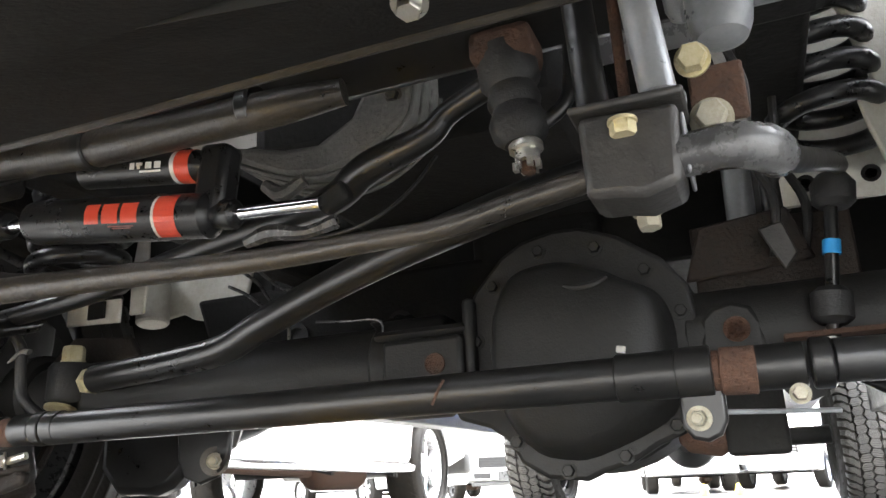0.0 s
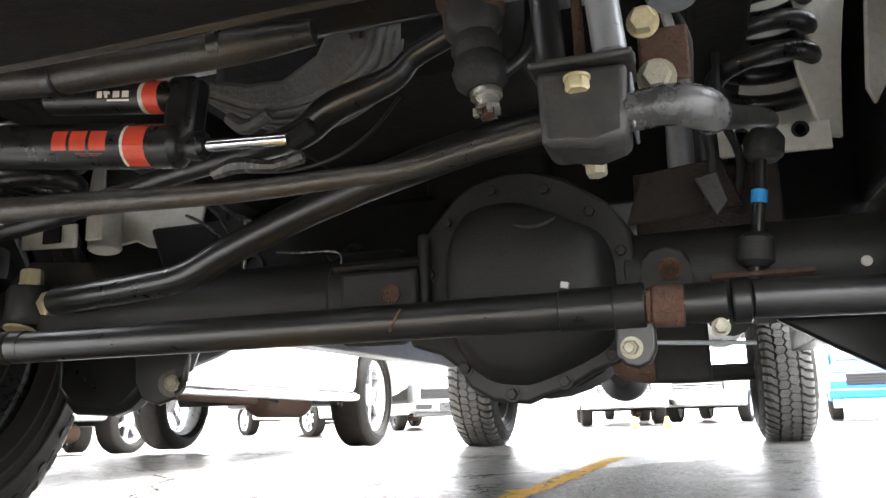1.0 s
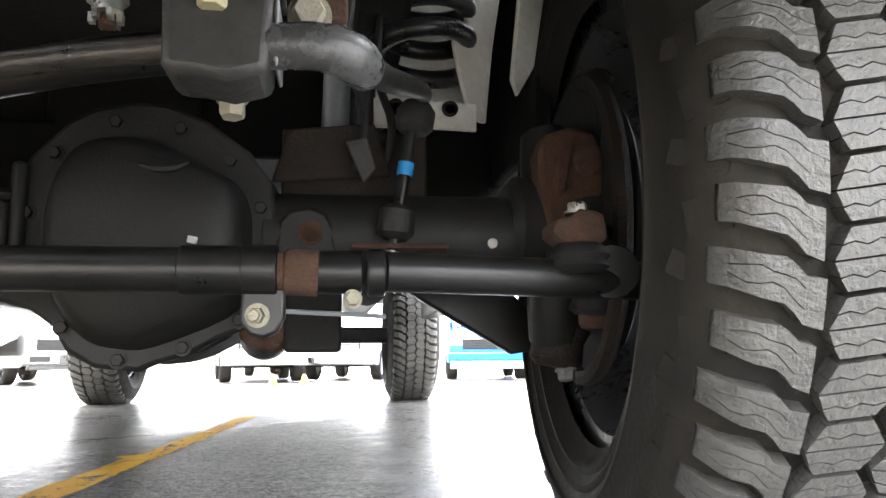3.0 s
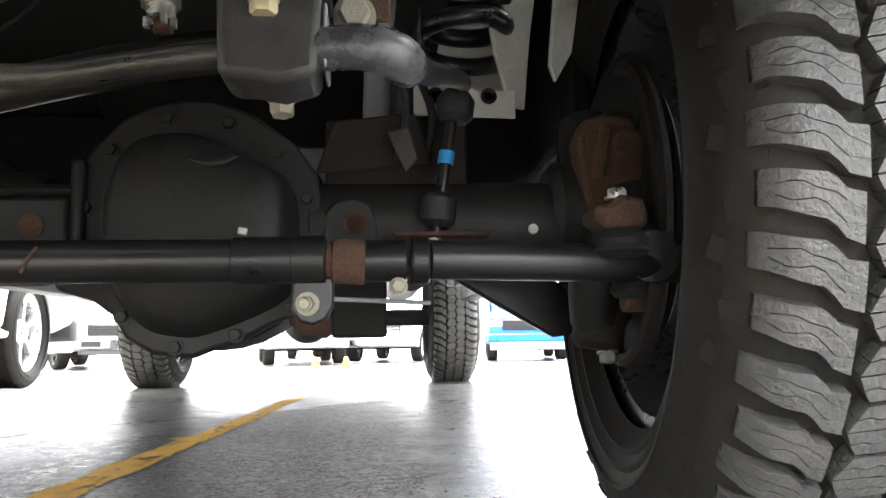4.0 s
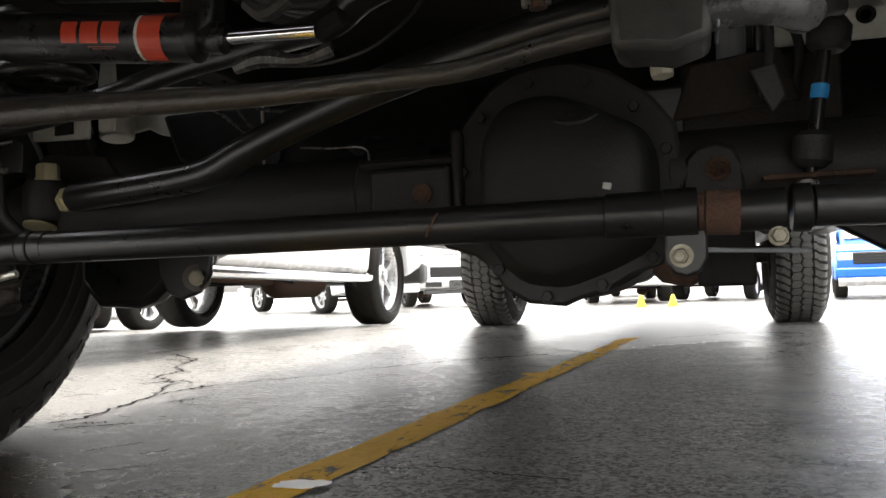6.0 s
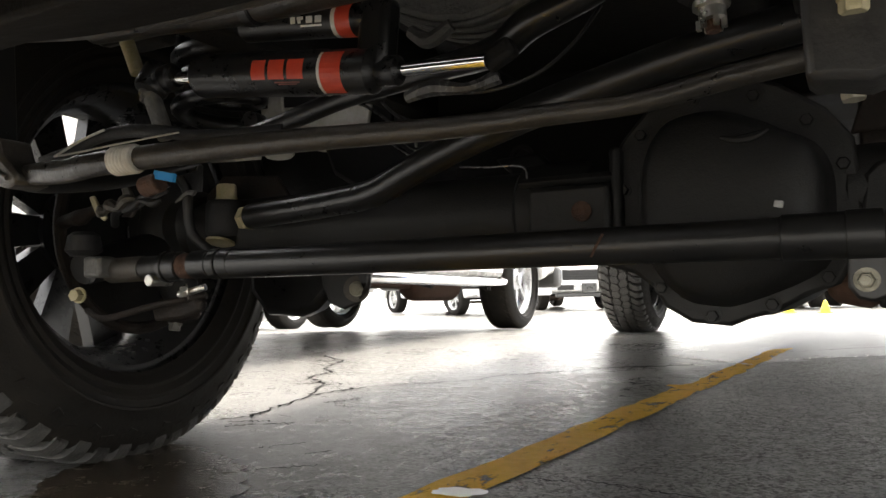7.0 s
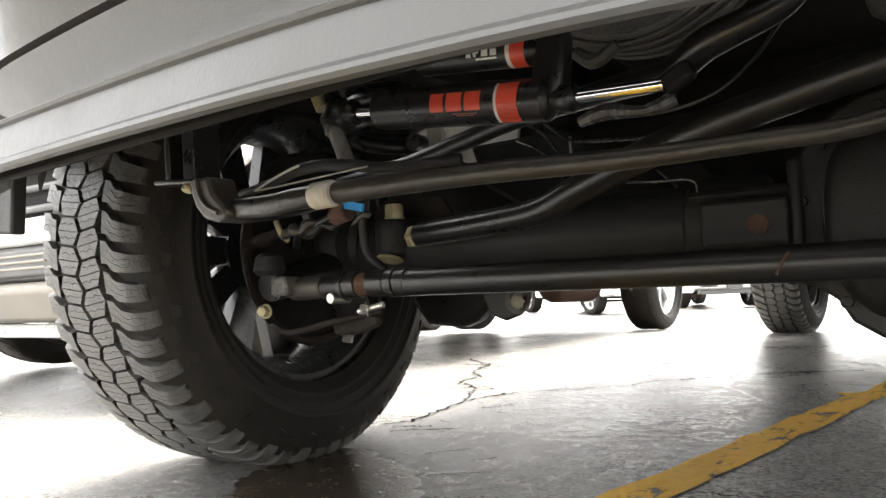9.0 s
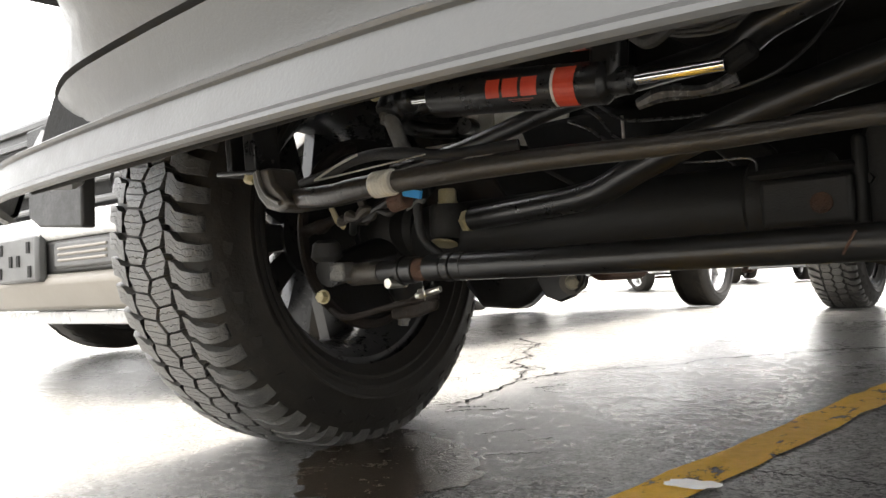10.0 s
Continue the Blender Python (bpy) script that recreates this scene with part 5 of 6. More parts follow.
for q in spline(DAM_EDGE, 4):
    x, e = float(q[0]), float(q[1])
    f = lambda k: -0.655 + (e + 0.655) * k
    loops.append([bm.verts.new((x, y, z)) for y, z in ((f(0.0), 0.405), (f(0.08), 0.412), (f(0.45), 0.452), (f(0.92), 0.486), (e, 0.494), (e, 0.512), (f(0.3), 0.50), (f(0.0), 0.43))])
for p, q in zip(loops, loops[1:]):
    for k in range(8):
        bm.faces.new((p[k], p[(k + 1) % 8], q[(k + 1) % 8], q[k]))
bm.faces.new(loops[0])
bm.faces.new(loops[-1])
dam = part("air_dam", bm, DAM, truck, "dusty black plastic air dam under the nose", bevel=0.006)
bm = B()
plate(bm, [(-0.668, 0.398), (-0.60, 0.424), (-0.592, 0.431), (-0.592, 0.442), (-0.668, 0.425)], Matrix(((0, 0, 1, -0.44), (1, 0, 0, 0), (0, 1, 0, 0), (0, 0, 0, 1))), 1.0)
part("dam_rail", bm, DAM, dam, "black plastic rail behind the bumper lip", bevel=0.004)
bm = B()
tube(bm, [(x, y, 0.494, 0.005) for x, y in DAM_EDGE], n=8)
part("dam_lip", bm, BAR, dam)
bm = B()
hexhead(bm, (0.262, -0.512, 0.466), (0, -0.3, -1), 0.007, 0.008, 1.4)
part("bolt", bm, STEEL, dam, "bright round bolt")
bm = B()
tube(bm, [(-0.415, -0.46, 0.532, 0.004), (-0.39, -0.46, 0.527, 0.008), (-0.375, -0.46, 0.535, 0.004), (-0.355, -0.455, 0.528, 0.008), (-0.335, -0.455, 0.537, 0.004), (-0.315, -0.455, 0.532, 0.008)], n=8)
part("wire_clip", bm, GREYPLATE, dam, "dusty pale wire clips")

bm = B()
tube(bm, [(-0.70, -0.39, 0.556, 0.016), (-0.59, -0.42, 0.540, 0.016), (-0.515, -0.42, 0.522, 0.014), (-0.455, -0.42, 0.506, 0.010), (-0.42, -0.42, 0.50, 0.004)], n=10, steps=5, flat=0.5)
part("fender_lip", bm, PLASTIC, truck, "black plastic fender liner edge")

bm = B()
plate(bm, [(-0.94, 0.56), (-0.94, 0.425), (-0.90, 0.408), (-0.75, 0.396), (-0.74, 0.56)], xz(-0.47), 0.02)
part("air_deflector", bm, RUBBERPART, truck, "black plastic deflector under the bumper", bevel=0.004)

# the body above
bm = B()
side = [(-0.58, 0.78), (-0.55, 1.15), (-0.35, 1.25), (0.75, 1.30), (1.45, 1.85), (3.0, 1.88), (3.15, 1.30), (5.2, 1.28), (5.25, 0.75), (4.45, 0.72), (4.36, 0.95), (4.15, 1.05), (3.65, 1.05), (3.44, 0.95), (3.35, 0.66), (0.62, 0.64), (0.56, 0.98), (0.36, 1.13), (-0.26, 1.13), (-0.46, 0.98), (-0.50, 0.78)]
plate(bm, side, Matrix(((0, 0, 1, -0.99), (1, 0, 0, 0), (0, 1, 0, 0), (0, 0, 0, 1))), 1.98)
part("body", bm, SILVERCAR, truck, "silver grey pickup body", bevel=0.03)
bm = B()
box(bm, (1.3, 0.05, 0.28), Matrix.Translation((0, -0.575, 0.97)))
part("grille", bm, PLASTIC, truck, "black grille", bevel=0.02)
for s in (-1, 1):
    bm = B()
    box(bm, (0.24, 0.05, 0.22), Matrix.Translation((s * 0.80, -0.575, 1.0)))
    part("headlight", bm, LAMP, truck, "clear headlight", bevel=0.02)
# inner wheel arches, floor and sills
def sheet(name, size, at, mat, label):
    bm = B()
    box(bm, size, Matrix.Translation(at))
    return part(name, bm, mat, truck, label, bevel=0.006)


for s in (-1, 1):
    sheet("wheel_arch_liner", (0.42, 0.9, 0.02), (s * 0.77, 0.05, 1.10), DULL, "dull black wheel arch liner")
    sheet("inner_fender", (0.02, 0.36, 0.50), (0.70 if s > 0 else -0.94, 0.40, 0.80), DULL, "dull black inner fender")
    sheet("splash_panel", (0.44, 0.02, 0.62), (s * 0.76, 0.545, 0.74), DULL, "dull black splash panel")
    sheet("side_sill", (0.10, 2.7, 0.18), (s * 0.93, 1.98, 0.55), PLASTIC, "black side sill")
    bm = B()
    plate(bm, [(0.95, 1.36), (1.5, 1.78), (2.9, 1.80), (3.0, 1.36)], Matrix(((0, 0, 1, s * 0.992 - 0.004), (1, 0, 0, 0), (0, 1, 0, 0), (0, 0, 0, 1))), 0.008)
    part("side_window", bm, GLASS, truck, "dark side glass")
sheet("floor_pan", (1.9, 2.76, 0.03), (0, 1.99, 0.625), DULL, "dull black floor pan")
sheet("bed_floor", (1.9, 1.0, 0.03), (0, 4.85, 0.70), DULL, "dull black bed floor")
sheet("engine_bay_top", (1.2, 0.9, 0.02), (0, 0.1, 1.07), DULL, "dull black engine bay")
sheet("firewall", (1.08, 0.02, 0.50), (0, 0.545, 0.84), DULL, "dull black firewall")
bm = B()
plate(bm, [(-0.90, 0.72), (-0.58, 0.69), (-0.59, 0.64), (-0.66, 0.585), (-0.73, 0.60), (-0.76, 0.615), (-0.87, 0.60)], xz(0.52), 0.01)
tp = part("body_bracket", bm, GREYPLATE, truck, "pale grey body bracket plate", bevel=0.004)
bm = B()
cyl(bm, (-0.80, 0.46, 0.68), (-0.79, 0.45, 0.585), 0.035, 20)
part("bushing_cup", bm, GREYPLATE, tp)

bm = B()
tube(bm, [(-0.47, -0.33, 0.432, 0.005), (-0.40, -0.335, 0.438, 0.006), (-0.365, -0.335, 0.446, 0.0065), (-0.325, -0.33, 0.449, 0.007), (-0.28, -0.325, 0.444, 0.007), (-0.235, -0.31, 0.438, 0.006), (-0.16, -0.28, 0.44, 0.006)], n=12, steps=6)
hose = part("rubber_hose", bm, RUBBERPART, truck, "black rubber hose with pale highlight strips")
# pale highlight along the hose, modelled as thin light-coloured strips
bm = B()
tube(bm, [(-0.415, -0.352, 0.428, 0.0010), (-0.37, -0.354, 0.428, 0.0011), (-0.31, -0.354, 0.430, 0.0010), (-0.24, -0.340, 0.436, 0.0008)], n=6, steps=5)
part("highlight_strip", bm, GREYPLATE, hose, "thin pale strip standing in for a highlight")
bm = B()
tube(bm, [(-0.415, -0.352, 0.428, 0.0013), (-0.375, -0.350, 0.441, 0.0015), (-0.34, -0.348, 0.449, 0.0013)], n=6, steps=5)
part("highlight_strip", bm, GREYPLATE, hose, "thin pale strip standing in for a highlight")
bm = B()
box(bm, (0.035, 0.004, 0.028), Matrix.Translation((-0.588, 0.108, 0.528)))
part("square_hole", bm, DULL, truck, "dark square hole in the plate")
bm = B()
cyl(bm, (-0.343, 0.30, 0.475), (-0.345, 0.30, 0.575), 0.0028, 8)
part("brake_line", bm, STEEL, truck, "short bright steel line")
bm = B()
tube(bm, [(-0.02, -0.20, 0.475, 0.002), (0.03, -0.20, 0.470, 0.002), (0.08, -0.20, 0.478, 0.002), (0.115, -0.19, 0.505, 0.002), (0.14, -0.18, 0.54, 0.002)], n=6, steps=5)
part("thin_cable", bm, PLASTIC, truck, "thin black cable")
bm = B()
tube(bm, [(-0.05, -0.22, 0.470, 0.006), (-0.02, -0.22, 0.476, 0.009), (0.02, -0.22, 0.470, 0.006), (0.05, -0.215, 0.478, 0.008)], n=8, steps=5)
part("wire_clip", bm, DARKTUBE, truck, "dull metal wire clip")
for pts in ([(-0.40, 0.2, 0.60), (-0.378, 0.2, 0.589), (-0.339, 0.2, 0.561), (-0.307, 0.2, 0.52), (-0.271, 0.2, 0.502)], [(-0.36, 0.21, 0.60), (-0.329, 0.2, 0.574), (-0.287, 0.2, 0.545), (-0.216, 0.2, 0.535), (-0.15, 0.2, 0.53)], [(-0.39, 0.19, 0.56), (-0.36, 0.2, 0.544), (-0.317, 0.2, 0.512), (-0.28, 0.2, 0.49)]):
    bm = B()
    tube(bm, pts, 0.0028, n=8, steps=6)
    part("wire", bm, DARKTUBE, truck, "thin grey wire")
bm = B()
plate(bm, [(-0.20, 0.50), (-0.12, 0.505), (-0.09, 0.475), (-0.10, 0.445), (-0.15, 0.45)], xz(0.34), 0.02)
part("gearbox_mount", bm, CAST, truck, "dull black mount", bevel=0.006)
for x, y, z in ((0.43, 0.02, 0.505), (0.46, 0.03, 0.500)):
    bm = B()
    tube(bm, [(x, y, z - 0.06, 0.004), (x + 0.01, y, z, 0.005), (x - 0.005, y + 0.03, z + 0.08, 0.005), (x + 0.01, y + 0.05, z + 0.25, 0.005)], n=8, steps=5)
    part("brake_hose", bm, RUBBERPART, truck, "thin black brake hose")
bm = B()
plate(bm, [(0.418, 0.47), (0.442, 0.475), (0.452, 0.44), (0.438, 0.425)], xz(0.0), 0.006)
part("heat_shield", bm, BLOCKGREY, truck, "dull bent metal shield", bevel=0.002)
bm = B()
box(bm, (0.10, 0.06, 0.10), Matrix.Translation((0.42, -0.27, 0.625)))
lathe(bm, [(0.010, 0.0), (0.018, 0.004), (0.022, 0.014), (0.024, 0.03), (0.024, 0.12)], (0.408, -0.285, 0.531), (0.02, 0.05, 1), 28)
gear = part("steering_gear", bm, GREYTUBE, truck, "grey cast steering gear housing", bevel=0.012)
bm = B()
tube(bm, [(0.392, -0.25, 0.563, 0.003), (0.401, -0.25, 0.548, 0.006), (0.405, -0.25, 0.530, 0.006), (0.406, -0.25, 0.520, 0.003)], n=8, flat=0.4)
part("bent_strap", bm, ALU, gear, "bare metal bent strap")
bm = B()
plate(bm, [(0.399, 0.528), (0.406, 0.524), (0.418, 0.474), (0.409, 0.474)], xz(-0.25), 0.004)
part("bracket_edge", bm, ALU, gear, "bare metal bracket edge", bevel=0.001)
for dx in (-0.022, -0.014):
    bm = B()
    tube(bm, [(0.428 + dx, -0.24, 0.47, 0.0028), (0.433 + dx, -0.24, 0.52, 0.0028), (0.428 + dx * 1.4, -0.24, 0.565, 0.0028), (0.44 + dx, -0.235, 0.62, 0.0028)], n=8, steps=5)
    part("hose", bm, RUBBERPART, gear)

# ---- markings and damage on the ground ----
def worn_paint(name, base, wear=0.5):
    m = material(name, base, 0.6, 0.0, tuple(c * 0.75 for c in base), 40, 0.5, 0.5, 200, spec=0.25)
    n, l = m.node_tree.nodes, m.node_tree.links
    b = n["Principled BSDF"]
    co = n.new("ShaderNodeTexCoord")
    mp = n.new("ShaderNodeMapping")
    mp.inputs["Scale"].default_value = (1, 0.45, 1)
    l.new(co.outputs["Object"], mp.inputs["Vector"])
    ns = n.new("ShaderNodeTexNoise")
    ns.inputs["Scale"].default_value, ns.inputs["Detail"].default_value, ns.inputs["Roughness"].default_value = 17, 10, 0.74
    l.new(mp.outputs[0], ns.inputs["Vector"])
    rp = n.new("ShaderNodeValToRGB")
    rp.color_ramp.elements[0].position, rp.color_ramp.elements[1].position = wear, wear + 0.04
    l.new(ns.outputs["Fac"], rp.inputs[0])
    l.new(rp.outputs[0], b.inputs["Alpha"])
    return m


YELLOW = worn_paint("worn_yellow_paint", (0.80, 0.45, 0.03), 0.405)
# broken white for the gleam painted along the wet edge
PALE = worn_paint("broken_white_gleam", (0.75, 0.74, 0.70), 0.30)
SPLASH = material("fresh_white_paint", (0.85, 0.85, 0.83), 0.35, 0.0, (0.8, 0.8, 0.77), 30, 0.5, 0.1)
PUDDLE = material("brown_puddle_water", (0.014, 0.010, 0.0065), 0.22, 0.0, (0.05, 0.037, 0.024), 14, 0.45, 0.4, 90, rough_var=0.12)
CRACK = material("crack_dark", (0.008, 0.008, 0.008), 0.95, 0.0, (0.016, 0.016, 0.016), 60, 0.5, 0.4, spec=0.03, rough_var=0.05)


def ribbon(name, left, right, mat, label, category, z=0.0016, rag=0.0):
    bm = B()
    rnd = random.Random(3)
    a, b = spline([(x, y, 0) for x, y in left], 8), spline([(x, y, 0) for x, y in right], 8)
    va = [bm.verts.new((p[0] + rnd.uniform(-rag, rag), p[1], z + fall(p[0], p[1]))) for p in a]
    vb = [bm.verts.new((p[0] + rnd.uniform(-rag, rag), p[1], z + fall(p[0], p[1]))) for p in b]
    for i in range(len(va) - 1):
        bm.faces.new((va[i], va[i + 1], vb[i + 1], vb[i]))
    return tagged(part(name, bm, mat), label, category, kind="structure")


def line_at(y, off):
    return (-0.163 + 0.083 * y + off, y)


ribbon("parking_line", [line_at(y, -0.046) for y in (-1.6, -0.6, 0.2, 0.8, 1.23)], [line_at(y, 0.034) for y in (-1.6, -0.6, 0.2, 0.8, 1.20)], YELLOW, "worn yellow painted parking line", "line", rag=0.007)
ribbon("parking_line", [line_at(y, o) for y, o in ((1.225, -0.030), (1.30, -0.075), (1.34, -0.030), (1.6, -0.034), (2.1, -0.036), (2.62, -0.034))], [line_at(y, o) for y, o in ((1.20, 0.036), (1.28, 0.040), (1.34, 0.036), (1.6, 0.04), (2.1, 0.037), (2.70, 0.030))], YELLOW, "worn yellow painted parking line", "line", rag=0.007)
bm = B()
rnd = random.Random(5)
vs = [bm.verts.new((-0.147 + 0.036 * k * math.cos(a) + 0.012 * k * math.sin(a), 0.058 + 0.026 * k * math.sin(a), 0.003)) for a, k in ((2 * math.pi * i / 22, rnd.uniform(0.8, 1.12)) for i in range(22))]
bm.faces.new(vs)
tagged(part("paint_splash", bm, SPLASH), "small white paint splash on the yellow line", "paint splash", kind="structure")


def crack(pts, w, seed, mat=None, name="crack", label="dark ragged crack in the asphalt"):
    rnd = random.Random(seed)
    bm = B()
    ends = [np.array((x, y, 0.0)) for x, y in pts]
    line = [a + (b - a) * k / 10 for a, b in zip(ends, ends[1:]) for k in range(10)] + [ends[-1]]
    rows = []
    for i, p in enumerate(line):
        q = line[min(i + 1, len(line) - 1)] - line[max(i - 1, 0)]
        nrm = np.array([-q[1], q[0], 0]) / (np.linalg.norm(q) + 1e-9)
        o = rnd.gauss(0, w * 0.55)
        k = w * rnd.uniform(0.1, 0.62)
        rows.append([bm.verts.new((*(p + nrm * (o + s * k))[:2], 0.0022 + fall(p[0], p[1]))) for s in (-1, 1)])
    for a, b in zip(rows, rows[1:]):
        bm.faces.new((a[0], a[1], b[1], b[0]))
    tagged(part(name, bm, mat or CRACK), label, "crack", kind="structure")


crack([(-1.73, 1.82), (-1.49, 1.63), (-1.38, 1.38), (-1.27, 1.27), (-1.24, 1.12), (-1.06, 0.97), (-1.05, 0.91), (-0.96, 0.77)], 0.012, 1)
crack([(-1.62, 1.62), (-1.46, 1.60), (-1.42, 1.48)], 0.014, 2)
crack([(-1.16, 0.95), (-1.10, 1.02), (-1.02, 1.0)], 0.014, 12)
crack([(-0.90, 0.37), (-0.87, 0.44), (-0.92, 0.63), (-0.95, 0.75)], 0.011, 4)
crack([(-0.95, 0.75), (-0.95, 0.85), (-0.90, 0.99), (-0.79, 1.10), (-0.69, 1.22), (-0.66, 1.37)], 0.010, 3)
crack([(-0.66, 1.37), (-0.58, 1.44), (-0.45, 1.62), (-0.32, 1.76), (-0.16, 1.86)], 0.014, 18)
crack([(-0.83, 0.32), (-0.79, 0.36), (-0.71, 0.40)], 0.009, 5)
crack([(-0.86, 0.36), (-0.82, 0.39), (-0.78, 0.41)], 0.010, 13)
crack([(-0.61, 0.17), (-0.59, 0.21), (-0.56, 0.25)], 0.006, 15)
crack([(-0.50, 0.17), (-0.47, 0.21)], 0.006, 16)
crack([(-0.50, 0.05), (-0.45, 0.09), (-0.42, 0.12)], 0.006, 17)
crack([(-1.19, 0.70), (-1.16, 0.75)], 0.012, 19)
crack([(-0.84, 0.67), (-0.81, 0.71), (-0.79, 0.77)], 0.009, 20)
crack([(-0.92, 0.87), (-0.94, 0.94)], 0.016, 21)
crack([(-0.02, 0.19), (0.05, 0.18), (0.10, 0.17), (0.19, 0.16)], 0.005, 6)
crack([(0.10, 2.50), (0.25, 2.66), (0.42, 2.82), (0.60, 2.94), (0.85, 3.05)], 0.010, 7)
crack([(0.3, 2.9), (0.5, 2.95), (0.75, 2.85), (1.0, 2.78)], 0.007, 8)
# small dark pits and scabs scattered over the near asphalt
rnd = random.Random(21)
for k in range(46):
    x, y = rnd.uniform(-1.3, 0.9), rnd.uniform(0.05, 2.6)
    a, w = rnd.uniform(-0.5, 0.5), rnd.uniform(0.012, 0.035)
    crack([(x, y), (x + w * math.cos(a), y + w * math.sin(a) * 0.5), (x + 2 * w * math.cos(a), y + w * math.sin(a))], rnd.uniform(0.002, 0.006), 100 + k, None, "pit", "small dark pit in the asphalt")
bm = B()
rnd = random.Random(9)
RIM_OF_WATER = [(-0.84, 0.12), (-0.74, 0.15), (-0.64, 0.10), (-0.55, 0.07), (-0.44, -0.03), (-0.42, -0.13), (-0.46, -0.22), (-0.58, -0.27), (-0.68, -0.20), (-0.76, -0.12), (-0.80, -0.02)]
ring = spline(RIM_OF_WATER + RIM_OF_WATER[:1], 8)[:-1]
bm.faces.new([bm.verts.new((p[0] + rnd.gauss(0, 0.007), p[1] + rnd.gauss(0, 0.007), 0.0012)) for p in ring])
tagged(part("puddle", bm, PUDDLE), "dark brown puddle with a ragged edge beside the tyre", "puddle", kind="structure")
# gleaming edge of the wet area, painted as thin white lines
crack([(-0.32, 2.22), (-0.2, 2.10), (-0.08, 2.0), (0.02, 1.93)], 0.022, 9, PALE, "wet_edge_gleam", "thin white line painted as the gleam of a wet edge")
crack([(-0.24, 1.94), (-0.18, 1.88), (-0.13, 1.84)], 0.022, 10, PALE, "wet_edge_gleam", "thin white line painted as the gleam of a wet edge")
crack([(0.1, 2.15), (0.25, 2.28), (0.42, 2.42)], 0.018, 11, PALE, "wet_edge_gleam", "thin white line painted as the gleam of a wet edge")


# ---- other parked vehicles ----
def near_front(root, paint, W, y0):
    """A white two-piece bumper with plate holder, ribbed fog inserts and a tan valance."""
    bm = B()
    plate(bm, [(-0.10, 0.565), (-0.15, 0.555), (-0.16, 0.50), (-0.14, 0.475), (0.05, 0.475), (0.05, 0.58), (-0.06, 0.58)], Matrix(((0, 0, 1, -W * 0.485), (1, 0, 0, y0), (0, 1, 0, 0), (0, 0, 0, 1))), W * 0.97)
    bar = part("bumper", bm, paint, root, "white upper bumper", bevel=0.015)
    bm = B()
    plate(bm, [(-0.13, 0.474), (-0.115, 0.36), (0.05, 0.36), (0.05, 0.474)], Matrix(((0, 0, 1, -W * 0.46), (1, 0, 0, y0), (0, 1, 0, 0), (0, 0, 0, 1))), W * 0.92)
    part("bumper_insert", bm, BUMPER, bar, "grey bumper insert", bevel=0.01)
    bm = B()
    plate(bm, [(-0.13, 0.359), (-0.15, 0.33), (-0.10, 0.235), (0.05, 0.225), (0.05, 0.359)], Matrix(((0, 0, 1, -W * 0.47), (1, 0, 0, y0), (0, 1, 0, 0), (0, 0, 0, 1))), W * 0.94)
    part("valance", bm, TANPLASTIC, bar, "faded grey lower valance", bevel=0.012)
    bm = B()
    box(bm, (W * 0.80, 0.03, 0.05), Matrix.Translation((0, y0 + 0.06, 0.198)))
    part("air_strip", bm, SILVERCAR, bar, "pale lower strip", bevel=0.004)
    bm = B()
    box(bm, (0.34, 0.04, 0.165), Matrix.Translation((0, y0 - 0.155, 0.415)))
    holder = part("plate_holder", bm, BUMPER, bar, "grey empty number plate holder", bevel=0.012)
    for x, z in ((-0.11, 0.04), (-0.12, -0.045), (0.12, -0.045), (0.11, 0.04), (-0.03, -0.005), (0.03, -0.005)):
        bm = B()
        box(bm, (0.022, 0.006, 0.04), Matrix.Translation((x, y0 - 0.176, 0.415 + z)))
        part("slot", bm, DULL, holder)
    for s in (-1, 1):
        bm = B()
        plate(bm, [(s * 0.24, 0.463), (s * 0.62, 0.463), (s * 0.80, 0.40), (s * 0.80, 0.375), (s * 0.24, 0.375)], Matrix.Translation((0, y0 - 0.118, 0)) @ XZ, 0.03)
        fog = part("fog_insert", bm, BUMPER, bar, "grey ribbed fog light insert", bevel=0.008)
        for z in (0.40, 0.42, 0.44):
            bm = B()
            cyl(bm, (s * 0.28, y0 - 0.15, z), (s * 0.60, y0 - 0.15, z), 0.005, 8)
            part("rib", bm, TANPLASTIC, fog)
    bm = B()
    box(bm, (W * 0.80, 0.05, 0.30), Matrix.Translation((0, y0 - 0.0, 0.74)))
    grille = part("lower_grille", bm, DULL, root, "dark grille opening with chrome bars", bevel=0.02)
    for z in (0.61, 0.68, 0.75, 0.82):
        bm = B()
        tube(bm, [(-W * 0.38, y0 - 0.03, z), (-W * 0.1, y0 - 0.05, z), (W * 0.1, y0 - 0.05, z), (W * 0.38, y0 - 0.03, z)], 0.012, n=8)
        part("chrome_bar", bm, BUMPER, grille, bevel=0.002)


